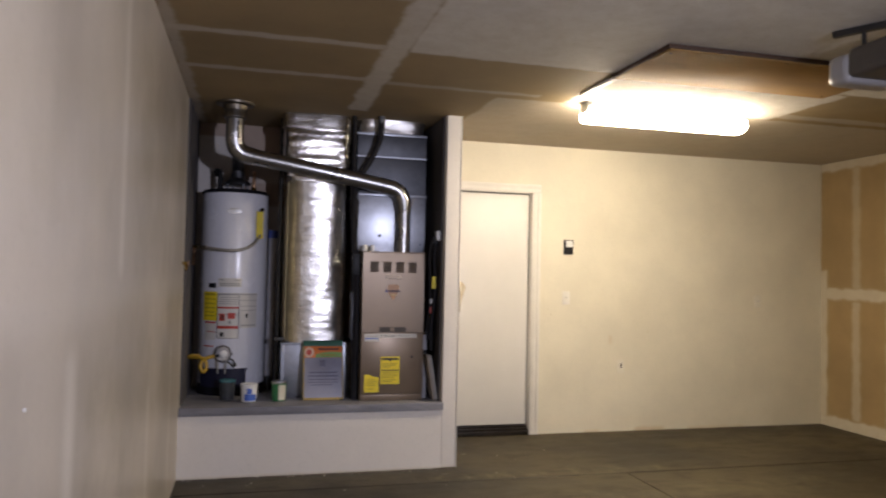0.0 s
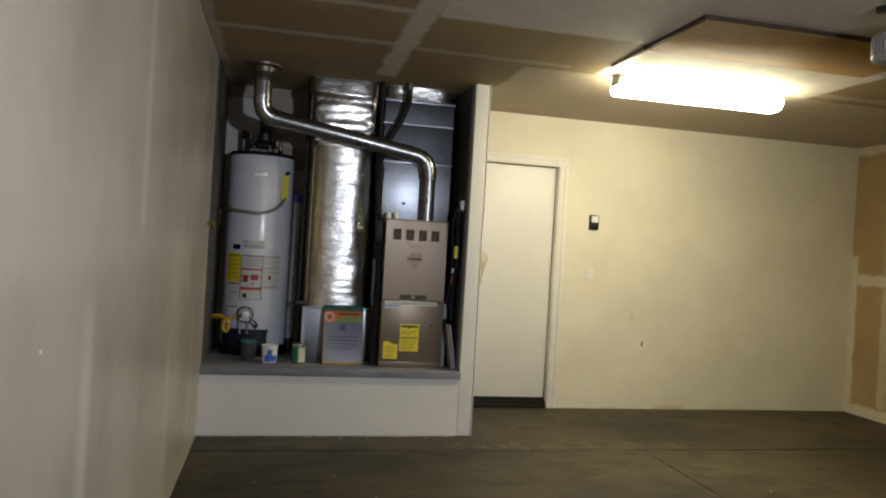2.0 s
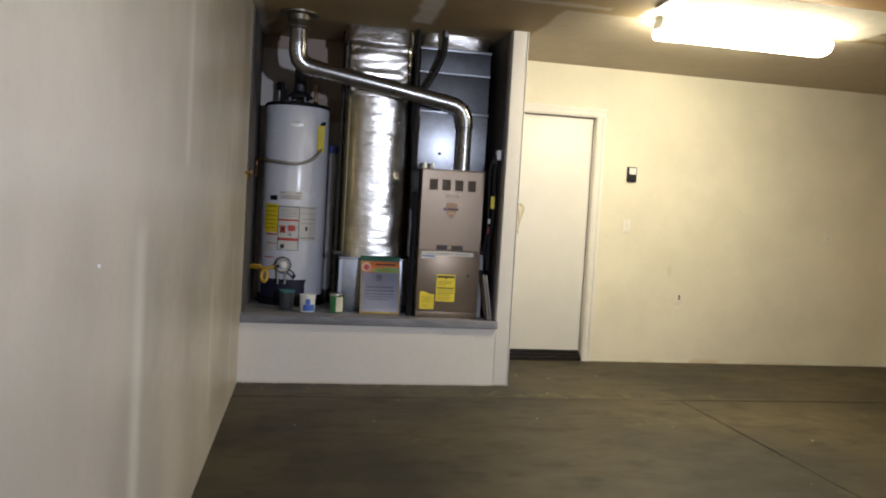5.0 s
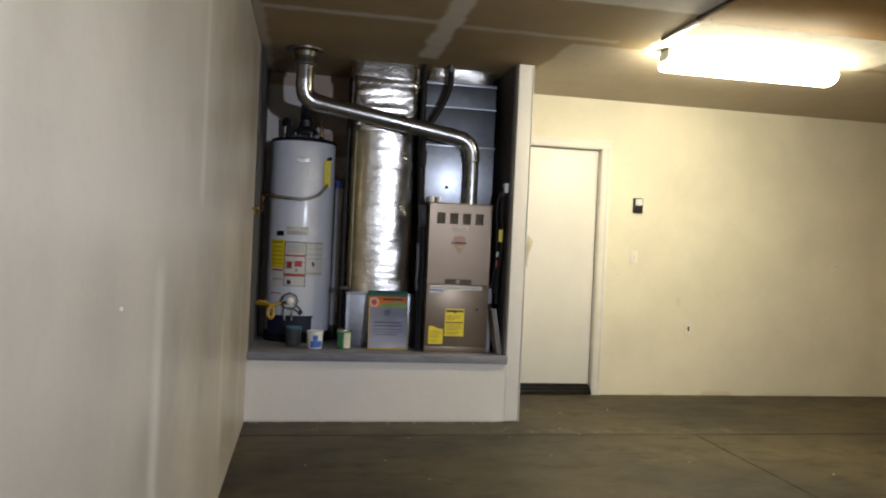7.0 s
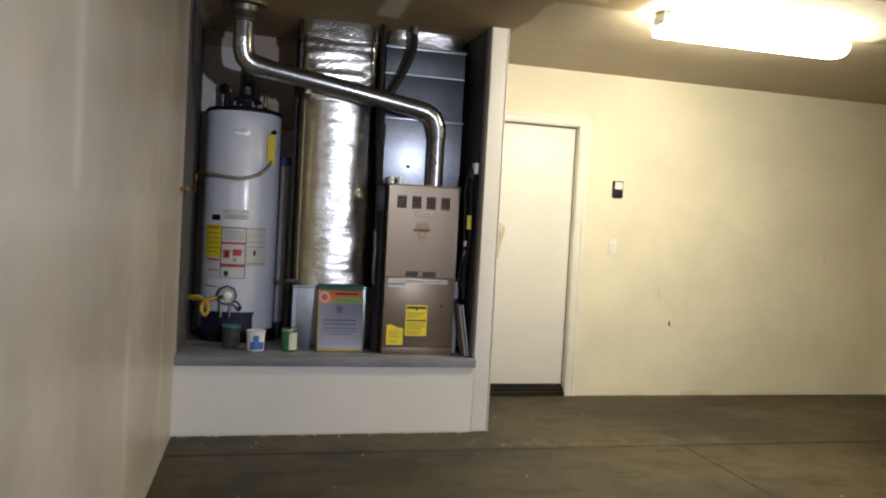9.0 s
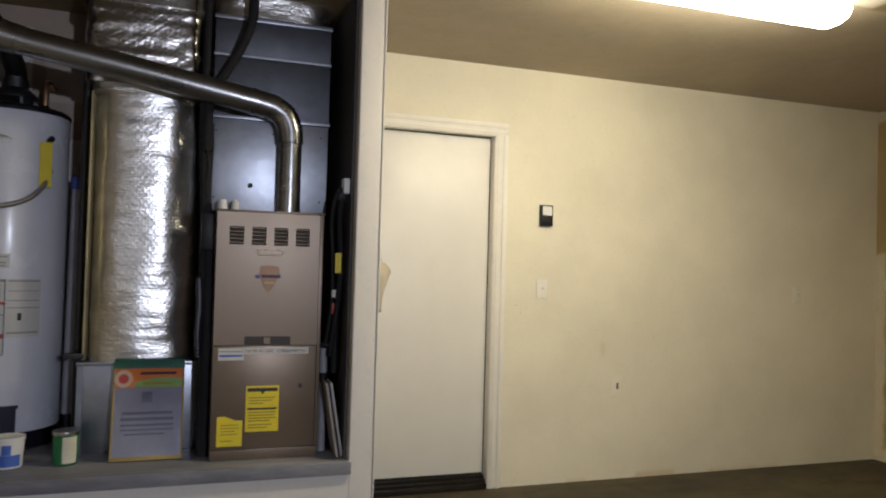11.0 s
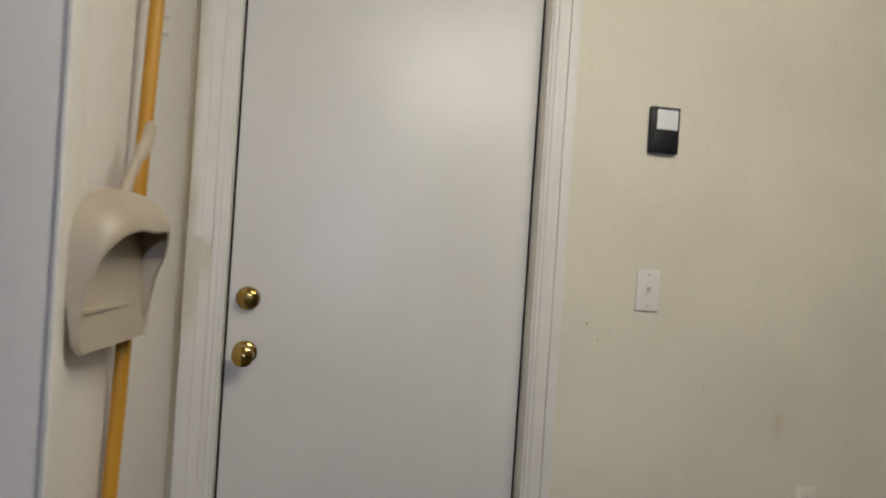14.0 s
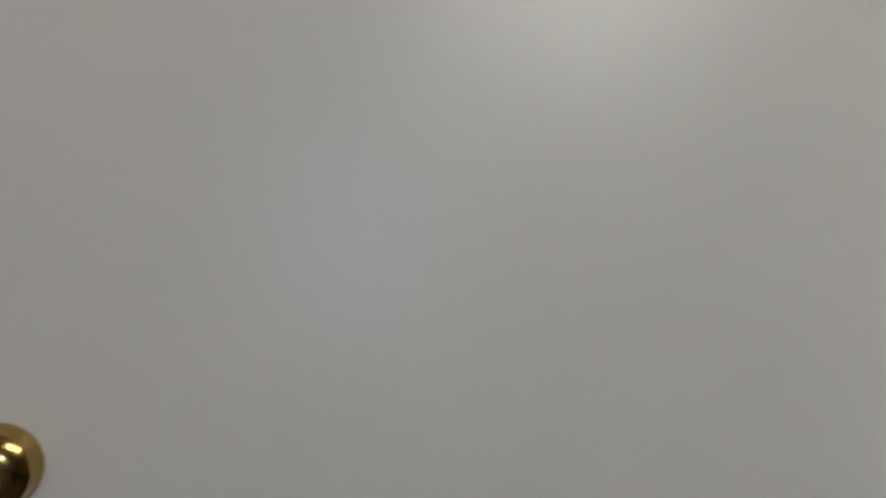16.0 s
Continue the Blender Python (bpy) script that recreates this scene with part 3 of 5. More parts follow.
# ---- fluorescent fixture, attic hatch, opener ----
def build_fixture():
    x0, x1, y = 2.545, 3.74, 5.2
    f = thing("ceiling_light", ((x0 + x1) / 2, y, CEILING), "lit long fluorescent light fixture on the ceiling", "ceiling light")
    part("channel", box(x0 + 0.02, y - 0.075, CEILING - 0.049, x1 - 0.02, y + 0.075, CEILING - 0.001, 0.006), MAT["fixture"], f, "white steel channel")
    prof = [(-0.085, -0.05), (-0.1, -0.065), (-0.098, -0.09), (-0.078, -0.116), (-0.04, -0.13), (0.04, -0.13), (0.078, -0.116), (0.098, -0.09), (0.1, -0.065), (0.085, -0.05)]
    b = bmesh.new()
    rings(b, [[(x, y + u, CEILING + w) for u, w in prof] for x in (x0 + 0.015, (x0 + x1) / 2, x1 - 0.015)])
    part("lens", b, MAT["tube"], f, "glowing ribbed acrylic lens")
    small = [(-0.05, -0.002), (-0.062, -0.02), (-0.066, -0.045), (-0.06, -0.062), (-0.04, -0.07), (0.04, -0.07), (0.06, -0.062), (0.066, -0.045), (0.062, -0.02), (0.05, -0.002)]
    for xa, xb in ((x0, x0 + 0.0145), (x1 - 0.0145, x1)):
        b = bmesh.new()
        rings(b, [[(x, y + u * k, CEILING + w * k - 0.001) for u, w in small] for x, k in ((xa, 0.96), ((xa + xb) / 2, 1.0), (xb, 0.96))])
        part("end_cap", b, MAT["fixture"], f)
    for sx in (x0 + 0.25, x1 - 0.25):
        part("lens_clip", tube([(sx, y - 0.1, CEILING - 0.05), (sx, y - 0.105, CEILING - 0.06)], 0.006, 8, smooth=False), MAT["fixture"], f)
    return f


build_fixture()


def build_hatch():
    x0, x1, y0, y1 = 2.39, 3.83, 3.92, 4.53
    h = thing("attic_hatch", ((x0 + x1) / 2, (y0 + y1) / 2, CEILING), "closed orange-brown plywood attic hatch in the ceiling", "attic hatch")
    part("panel", box(x0 + 0.014, y0 + 0.014, CEILING - 0.026, x1 - 0.014, y1 - 0.014, CEILING - 0.001, 0.002), MAT["plywood"], h, "orange-brown plywood panel")
    for a in ((x0, y0, x1, y0 + 0.013), (x0, y1 - 0.013, x1, y1), (x0, y0 + 0.0135, x0 + 0.013, y1 - 0.0135), (x1 - 0.013, y0 + 0.0135, x1, y1 - 0.0135)):
        part("edge_strip", box(a[0], a[1], CEILING - 0.022, a[2], a[3], CEILING - 0.001, 0.002), MAT["ply_edge"], h, "dark plywood edge")
    part("trim_strip", box(x0 + 0.02, y1 + 0.004, CEILING - 0.014, x0 + 0.065, 4.98, CEILING - 0.001, 0.003), MAT["trim"], h, "white painted trim strip")
    for px, py in ((2.44, 3.99), (2.44, 4.47), (3.77, 3.99), (3.77, 4.47), (3.1, 3.96)):
        part("screw", lathe([(0.006, -0.0262), (0.005, -0.0285), (0.0, -0.029)], (px, py, CEILING), 10), MAT["strap"], h)
    return h


build_hatch()


def build_opener():
    x0, x1, y0, y1, z0, z1 = 2.93, 3.23, 3.16, 3.5, 2.26, 2.41
    o = thing("garage_door_opener", ((x0 + x1) / 2, (y0 + y1) / 2, z1), "grey-white garage door opener hung from the ceiling", "garage opener")
    part("housing", box(x0 + 0.006, y0, z0 + 0.02, x1 - 0.006, y1 - 0.11, z1, 0.03, seg=4), MAT["opener"], o, "dark grey-brown steel housing")
    lens = part("lens", box(x0, y1 - 0.125, z0, x1, y1, z1 - 0.015, 0.04, seg=5), MAT["opener_lens"], o, "rounded white light cover")
    for k in range(4):
        part("lens_rib", box(x0 - 0.002, y1 - 0.095 + k * 0.018, z0 + 0.04, x0 + 0.004, y1 - 0.09 + k * 0.018, z1 - 0.055, 0.001, seg=1), MAT["opener_lens"], lens)
    for sx, sy in ((x0 + 0.12, y1 - 0.09), (x1 - 0.04, y1 - 0.19)):
        part("strap", box(sx - 0.012, sy - 0.002, z1 - 0.01, sx + 0.012, sy + 0.002, CEILING - 0.03), MAT["strap"], o, "dark perforated steel strap")
    bar = box(-0.19, -0.016, CEILING - 0.03, 0.24, 0.016, CEILING - 0.0012, 0.002)
    bmesh.ops.rotate(bar, cent=(0, 0, 0), matrix=Matrix.Rotation(radians(-62), 3, "Z"), verts=bar.verts)
    bmesh.ops.translate(bar, vec=(x0 + 0.17, y1 - 0.12, 0), verts=bar.verts)
    part("cross_bar", bar, MAT["strap"], o, "dark steel angle")
    part("rail", box((x0 + x1) / 2 - 0.02, SOUTH + 0.02, z1 + 0.001, (x0 + x1) / 2 + 0.02, y1 - 0.13, z1 + 0.04, 0.003), MAT["strap"], o, "steel rail")
    return o


build_opener()


# ---- wall plates ----
def build_plate(name, x, z, label, category, w=0.07, h=0.116, outlet=False, finish="plate_cream"):
    p = thing(name, (x, NORTH, z), label, category)
    part("cover_plate", box(x - w / 2, NORTH - 0.007, z - h / 2, x + w / 2, NORTH - 0.0003, z + h / 2, 0.003), MAT[finish], p)
    if outlet:
        for dz in (-0.026, 0.026):
            part("socket", box(x - 0.017, NORTH - 0.0095, z + dz - 0.018, x + 0.017, NORTH - 0.0068, z + dz + 0.018, 0.002), MAT["plate_cream"], p)
        part("plug", box(x - 0.0065, NORTH - 0.0135, z - 0.014, x + 0.0065, NORTH - 0.0075, z + 0.026, 0.0015), MAT["furnace_dark"], p, "dark socket cap")
    else:
        part("toggle_slot", box(x - 0.006, NORTH - 0.008, z - 0.014, x + 0.006, NORTH - 0.0069, z + 0.014), MAT["plate_cream"], p)
        part("toggle", box(x - 0.004, NORTH - 0.019, z - 0.001, x + 0.004, NORTH - 0.0081, z + 0.01, 0.0015), MAT["grey_plastic"], p, "small switch toggle")
    for dz in (-0.044, 0.044) if not outlet else (0.0,):
        part("screw", lathe([(0.0035, -0.0069), (0.003, -0.0083), (0.0, -0.0085)], (x, NORTH, z + dz), 8, "y"), MAT["grey_plastic"], p)
    return p


build_plate("light_switch", 3.158, 1.195, "white single toggle light switch on the cream wall", "light switch", finish="plate_white")
build_plate("wall_outlet", 3.702, 0.583, "white wall outlet with a dark cap", "outlet", outlet=True)
build_plate("light_switch", 5.14, 1.185, "white switch plate on the far cream wall", "light switch")

c = thing("opener_console", (3.183, NORTH, 1.648), "black wall button console with a white square button", "wall control")
part("body", box(3.128, NORTH - 0.02, 1.583, 3.214, NORTH - 0.0003, 1.712, 0.003), MAT["black_plastic"], c)
part("button", box(3.143, NORTH - 0.0245, 1.648, 3.206, NORTH - 0.0198, 1.704, 0.002), MAT["white_plastic"], c, "white square push button")
part("lower_panel", box(3.135, NORTH - 0.0222, 1.589, 3.207, NORTH - 0.0198, 1.642, 0.002), MAT["black_plastic"], c)

for x, z, s in ((2.985, 1.093, 0.004), (3.02, 1.045, 0.003), (3.973, 0.893, 0.004), (4.3, 1.35, 0.003), (3.35, 0.93, 0.003)):
    tagged(structure("wall_dent", lathe([(s, -0.0006), (s * 0.7, -0.0014), (0.0, -0.0016)], (x, NORTH, z), 8, "y"), MAT["tan_brown"], "small brown chip in the wall paint", "wall mark"), kind="structure")
k = thing("wall_anchor", (0.0, 2.392, 1.092), "small white plastic anchor in the streaky wall", "wall anchor")
part("anchor", lathe([(0.005, 0.0), (0.0045, 0.003), (0.0, 0.004)], (0.0, 2.392, 1.092), 10, "x"), MAT["white_plastic"], k)


# ---- water heater ----
def build_heater():
    cx, cy, r = 0.31, 6.572, 0.241
    z0, z1 = LEDGE, 1.985
    w = thing("water_heater", (cx, cy, z0), "tall white gas water heater with labels and black cap", "water heater")
    part("base_ring", lathe([(r - 0.02, z0), (r + 0.004, z0 + 0.002), (r + 0.004, z0 + 0.076), (r - 0.004, z0 + 0.082)], (cx, cy, 0), 48), MAT["tank_black"], w, "black base ring")
    tank = part("tank", lathe([(r - 0.006, z0 + 0.062), (r, z0 + 0.07), (r, z1 - 0.03), (r - 0.004, z1 - 0.022)], (cx, cy, 0), 64), MAT["enamel"], w, "white enamelled tank")
    part("cap", lathe([(r + 0.004, z1 - 0.034), (r + 0.006, z1 - 0.02), (r - 0.01, z1 - 0.006), (r - 0.06, z1), (0.0, z1 + 0.004)], (cx, cy, 0), 48), MAT["tank_black"], w, "black top cap")

    def label(name, s0, s1, za, zb, mat, lift=0.001, note="", parent=None):
        return part(name, curved_patch(cx, cy, r + lift, s0, s1, za, zb), MAT[mat], parent or tank, note)
    plate = part("nameplate", lathe([(0.052, 0.0), (0.05, -0.004), (0.0, -0.006)], (0, 0, 0), 28, "y"), MAT["tin"], w, "oval silver badge")
    plate.data.transform(Matrix.Translation((0.0, -r + 0.0035, 1.8142 - z0)) @ Matrix.Diagonal((1, 1, 0.42, 1)) @ Matrix.Translation(Vector((cx, cy, z0))))
    label("yellow_label", -0.84, -0.44, 1.0089, 1.221, "label_yellow", note="yellow energy label")
    for za in (1.1947, 1.1633, 1.1318, 1.1002, 1.0687, 1.0425):
        label("print_line", -0.8, -0.5, za, za + (0.014 if za > 1.1895 else 0.006), "olive_print", 0.0022)
    label("white_label", -0.43, 0.21, 0.8819, 1.2126, "label_white", note="white warning label")
    for za, zb, m in ((1.1979, 1.2105, "print_grey"), (1.1002, 1.1128, "label_red"), (0.9543, 0.9742, "label_red"), (0.8819, 0.885, "print_black"), (1.053, 1.0593, "print_grey")):
        label("print_line", -0.42, 0.2, za, zb, m, 0.0022)
    for za in (1.179, 1.1633, 1.1475, 1.1318):
        label("print_line", -0.36, 0.14, za, za + 0.005, "print_grey", 0.0022)
    for s0, s1, za, zb, m in ((-0.36, -0.2, 1.011, 1.0635, "label_red"), (-0.3, -0.24, 1.0215, 1.053, "print_black"), (-0.12, 0.1, 1.0267, 1.0687, "label_red"), (-0.1, -0.02, 0.99, 1.011, "print_grey"),
                              (-0.33, -0.22, 0.8955, 0.927, "print_black"), (-0.43, -0.414, 0.885, 1.2105, "print_black"), (0.194, 0.21, 0.885, 1.2105, "print_black")):
        label("print_mark", s0, s1, za, zb, m, 0.0026 + 0.0004 * (m == "print_black"))
    label("side_label", 0.22, 0.72, 0.9585, 1.2126, "label_white", note="grey-white instruction label")
    for za, zb in ((1.2, 1.2063), (1.116, 1.1202), (1.0845, 1.0887), (0.9742, 0.9816), (1.158, 1.1612)):
        label("print_line", 0.25, 0.7, za, zb, "print_grey", 0.0022)
    label("print_mark", 0.4, 0.46, 1.032, 1.0635, "print_black", 0.0022)
    label("small_label", -0.78, -0.46, 0.8692, 0.99, "label_white")
    label("print_line", -0.78, -0.46, 0.9905, 1.0026, "label_red", 0.0014)
    label("print_line", -0.74, -0.47, 0.927, 0.9322, "label_red", 0.0022)
    label("dark_sticker", -0.7, -0.48, 1.2483, 1.284, "tank_black", note="small black sticker")
    label("brand_strip", -0.42, 0.26, 1.2577, 1.3207, "label_white", 0.0008)
    for s0, s1, za in ((-0.4, -0.26, 1.305), (0.05, 0.22, 1.305), (-0.36, 0.2, 1.2787), (-0.36, 0.2, 1.2651)):
        label("print_line", s0, s1, za, za + 0.006, "print_grey", 0.002)
    # gas control, burner door
    gx, gy, gz = cx - 0.055, cy - r, 0.772
    v = part("gas_control", lathe([(0.05, 0.03), (0.056, 0.02), (0.056, -0.035), (0.046, -0.046), (0.0, -0.047)], (gx, gy, gz), 8, "y"), MAT["pvc"], w, "pale grey gas control valve")
    part("rim", lathe([(0.064, 0.028), (0.066, 0.0), (0.06, -0.012), (0.055, -0.014)], (gx, gy, gz), 8, "y"), MAT["furnace_dark"], v, "dark rim round the control")
    part("dial", lathe([(0.026, -0.046), (0.025, -0.062), (0.018, -0.066), (0.0, -0.066)], (gx + 0.008, gy, gz + 0.004), 20, "y"), MAT["white_plastic"], v, "round temperature dial")
    part("dial_plate", box(gx - 0.028, gy - 0.0495, gz - 0.038, gx + 0.03, gy - 0.0465, gz - 0.024, 0.0008, seg=1), MAT["label_white"], v)
    part("knob", lathe([(0.012, -0.04), (0.011, -0.058), (0.0, -0.059)], (gx - 0.034, gy, gz - 0.006), 14, "y"), MAT["black_plastic"], v)
    part("pilot_tube", tube([(gx + 0.045, gy - 0.01, gz - 0.03), (gx + 0.075, gy - 0.008, gz - 0.05), (gx + 0.09, gy - 0.006, gz - 0.08), (gx + 0.075, gy - 0.006, gz - 0.095), (gx + 0.055, gy - 0.006, gz - 0.07), (gx + 0.03, gy - 0.01, gz - 0.055)], 0.006, 8), MAT["strap"], v, "thin looped pilot tube")
    part("stem", tube([(cx - 0.09, cy - r - 0.02, 0.7222), (cx - 0.085, cy - r - 0.02, 0.633)], 0.007, smooth=False), MAT["tin"], v)
    part("stem", tube([(cx - 0.03, cy - r - 0.02, 0.7222), (cx - 0.035, cy - r - 0.02, 0.633)], 0.007, smooth=False), MAT["tin"], v)
    part("igniter", lathe([(0.012, 0.0), (0.012, -0.03), (0.0, -0.032)], (cx + 0.03, cy - r + 0.005, 0.696), 14, "y"), MAT["black_plastic"], v)
    part("burner_door", curved_patch(cx, cy, r + 0.02, -0.82, 0.42, 0.53, 0.665, 14), MAT["shroud"], w, "blue-black burner shroud")
    part("shroud_lip", curved_patch(cx, cy, r + 0.026, -0.84, 0.44, 0.652, 0.668, 14), MAT["shroud"], w)
    part("print_line", curved_patch(cx, cy, r + 0.0016, -0.8, -0.5, 0.82, 0.828), MAT["label_red"], tank)
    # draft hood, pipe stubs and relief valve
    hood = part("draft_hood", lathe([(0.1, z1 + 0.05), (0.098, z1 + 0.06), (0.055, z1 + 0.1), (0.05, z1 + 0.14)], (cx + 0.01, cy, 0), 28), MAT["galv_dark"], w, "grey draft hood")
    for a in range(4):
        q = a * math.pi / 2 + 0.5
        p = Vector((cx + 0.01 + 0.085 * math.cos(q), cy + 0.085 * math.sin(q), 0))
        part("hood_leg", box(p.x - 0.006, p.y - 0.006, z1 + 0.001, p.x + 0.006, p.y + 0.006, z1 + 0.058), MAT["galv_dark"], hood)
    part("water_pipe", tube([(cx - 0.12, cy + 0.02, z1), (cx - 0.12, cy + 0.02, z1 + 0.1), (cx - 0.13, cy + 0.05, z1 + 0.15), (cx - 0.155, cy + 0.12, z1 + 0.16), (cx - 0.16, cy + 0.18, z1 + 0.155), (cx - 0.16, NORTH - 0.014, z1 + 0.15)], 0.021, 12), MAT["foam"], w, "dark insulated water pipe")
    part("water_pipe", tube([(cx + 0.13, cy + 0.02, z1), (cx + 0.13, cy + 0.03, z1 + 0.12), (cx + 0.13, cy + 0.1, z1 + 0.16), (cx + 0.13, NORTH - 0.014, z1 + 0.16)], 0.014, 12), MAT["copper"], w, "copper water pipe")
    part("fitting", lathe([(0.02, z1), (0.02, z1 + 0.03), (0.016, z1 + 0.035)], (cx + 0.13, cy + 0.02, 0), 8), MAT["brass"], w)
    rv = part("relief_valve", tube([(cx + 0.185, cy - 0.16, 1.83), (cx + 0.2, cy - 0.2, 1.8352)], 0.014, smooth=False), MAT["tank_black"], w, "dark relief valve")
    part("tag", box(cx + 0.155, cy - 0.2, 1.62, cx + 0.205, cy - 0.197, 1.8195, 0.001, seg=1), MAT["label_yellow"], rv, "yellow hanging tag")
    return w


build_heater()

# braided supply hose across the tank, with brass fittings at the wall
h = thing("braided_hose", (0.05, 6.4, 1.54), "braided grey supply hose with brass wall fitting", "hose")
part("hose", tube([(0.06, 6.44, 1.545), (0.12, 6.345, 1.54), (0.22, 6.3, 1.527), (0.33, 6.3, 1.525), (0.43, 6.33, 1.56), (0.49, 6.375, 1.635), (0.505, 6.41, 1.7)], 0.011, 10), MAT["steel_braid"], h)
part("fitting", tube([(0.013, 6.49, 1.55), (0.06, 6.44, 1.545)], 0.014, 8, smooth=False), MAT["brass"], h, "brass fitting")
part("fitting", tube([(0.075, 6.415, 1.543), (0.115, 6.352, 1.541)], 0.015, 6, smooth=False), MAT["brass"], h, "brass nut")
part("wall_pipe", tube([(0.025, 6.48, 1.55), (0.025, 6.47, 1.48), (0.028, 6.38, 1.42)], 0.01, 8), MAT["copper"], h)
b = thing("hose_bib", (0.0, 5.78, 1.415), "small tarnished brass valve on the wall", "valve")
part("stem", tube([(0.0, 5.83, 1.42), (0.035, 5.83, 1.42)], 0.011, 10, smooth=False), MAT["brass"], b)
part("wheel", lathe([(0.02, 0.034), (0.022, 0.038), (0.02, 0.044), (0.0, 0.045)], (0.0, 5.83, 1.42), 16, "x"), MAT["copper"], b)
part("spout", tube([(0.022, 5.83, 1.42), (0.026, 5.81, 1.4), (0.026, 5.8, 1.375)], 0.009, 8), MAT["brass"], b)

g = thing("gas_line", (0.013, 6.33, 0.74), "yellow coated flexible gas line beside the heater", "gas pipe")
part("valve", tube([(0.013, 6.38, 0.748), (0.1, 6.32, 0.748)], 0.014, 8, smooth=False), MAT["gas_yellow"], g, "yellow gas valve")
part("lever", box(0.03, 6.29, 0.764, 0.1, 6.306, 0.774, 0.002), MAT["gas_yellow"], g)
part("hose", tube([(0.1, 6.32, 0.748), (0.135, 6.3, 0.73), (0.148, 6.29, 0.685), (0.13, 6.285, 0.65), (0.107, 6.29, 0.675), (0.112, 6.295, 0.72), (0.145, 6.295, 0.745), (0.2, 6.3, 0.76)], 0.013, 10), MAT["gas_yellow"], g, "looped yellow gas hose")


# ---- vent pipe from the ceiling across to the furnace ----
def build_vent():
    v = thing("vent_pipe", (0.31, 6.06, CEILING), "shiny metal vent pipe with elbows, running to the furnace", "vent pipe")
    part("collar", lathe([(0.13, CEILING - 0.001), (0.128, CEILING - 0.014), (0.082, CEILING - 0.02), (0.078, CEILING - 0.05)], (0.3, 6.02, 0), 32), MAT["dim_vent"], v, "round ceiling collar")
    part("upper_pipe", lathe([(0.072, CEILING - 0.03), (0.072, 2.455), (0.075, 2.45), (0.075, 2.435), (0.06, 2.428), (0.06, 2.335)], (0.3, 6.02, 0), 32), MAT["vent_metal"], v)
    def elbow(pts, radius):
        """Stove-pipe elbow: straight gores with a raised seam at each turn."""
        line = smooth_path(pts, 1)
        e = part("elbow", tube(pts, radius, 24, steps=4), MAT["vent_metal"], v, "segmented elbow")
        for p0, p1, p2 in zip(line, line[1:], line[2:]):
            d = (p2 - p0).normalized() * 0.004
            part("seam", tube([p1 - d, p1 + d], radius + 0.0035, 24, smooth=False), MAT["vent_metal"], e)
    elbow([(0.3, 6.02, 2.345), (0.3, 6.03, 2.29), (0.315, 6.04, 2.23), (0.36, 6.05, 2.195), (0.42, 6.055, 2.18)], 0.061)
    part("sloping_pipe", tube([(0.41, 6.055, 2.182), (0.9, 6.075, 2.105), (1.4, 6.09, 2.02)], 0.056, 24, smooth=False), MAT["vent_metal"], v)
    part("seam_band", tube([(0.425, 6.056, 2.18), (0.45, 6.057, 2.176)], 0.0595, 24, smooth=False), MAT["vent_metal"], v)
    part("seam_band", tube([(1.34, 6.088, 2.03), (1.365, 6.089, 2.026)], 0.0595, 24, smooth=False), MAT["vent_metal"], v)
    elbow([(1.385, 6.09, 2.022), (1.44, 6.09, 2.008), (1.49, 6.09, 1.975), (1.515, 6.09, 1.92), (1.52, 6.09, 1.86)], 0.057)
    part("drop_pipe", lathe([(0.05, 1.535), (0.05, 1.85), (0.0545, 1.852), (0.0545, 1.872)], (1.522, 6.09, 0), 28), MAT["vent_metal"], v)
    part("heater_pipe", tube([(0.32, 6.572, 2.11), (0.32, 6.55, 2.17), (0.322, 6.42, 2.205), (0.335, 6.24, 2.21), (0.345, 6.1, 2.2)], 0.045, 18, steps=4), MAT["galv_dark"], v, "grey pipe from the heater")
    return v


build_vent()


# ---- foil wrapped duct on its metal box ----
def foil_section(x0, x1, y0, y1, z0, z1, rows, rad, puff, seed):
    """Wrapped duct with rounded corners, creases and bulges."""
    bm = bmesh.new()
    n, loops = 56, []
    cx, cy, hx, hy = (x0 + x1) / 2, (y0 + y1) / 2, (x1 - x0) / 2, (y1 - y0) / 2
    for j in range(rows + 1):
        z = z0 + (z1 - z0) * j / rows
        loop = []
        for k in range(n):
            a = 2 * math.pi * k / n
            c, s = math.cos(a), math.sin(a)
            e = 2.0 / rad
            u, v = math.copysign(abs(c) ** e, c), math.copysign(abs(s) ** e, s)
            q = noise.noise(Vector((u * 2.2 + seed, v * 2.2, z * 7.0))) * puff + noise.noise(Vector((u * 5 + seed, v * 5, z * 26.0))) * puff * 0.4
            loop.append((cx + u * (hx + q), cy + v * (hy + q), z))
        loops.append(loop)
    return rings(bm, loops)


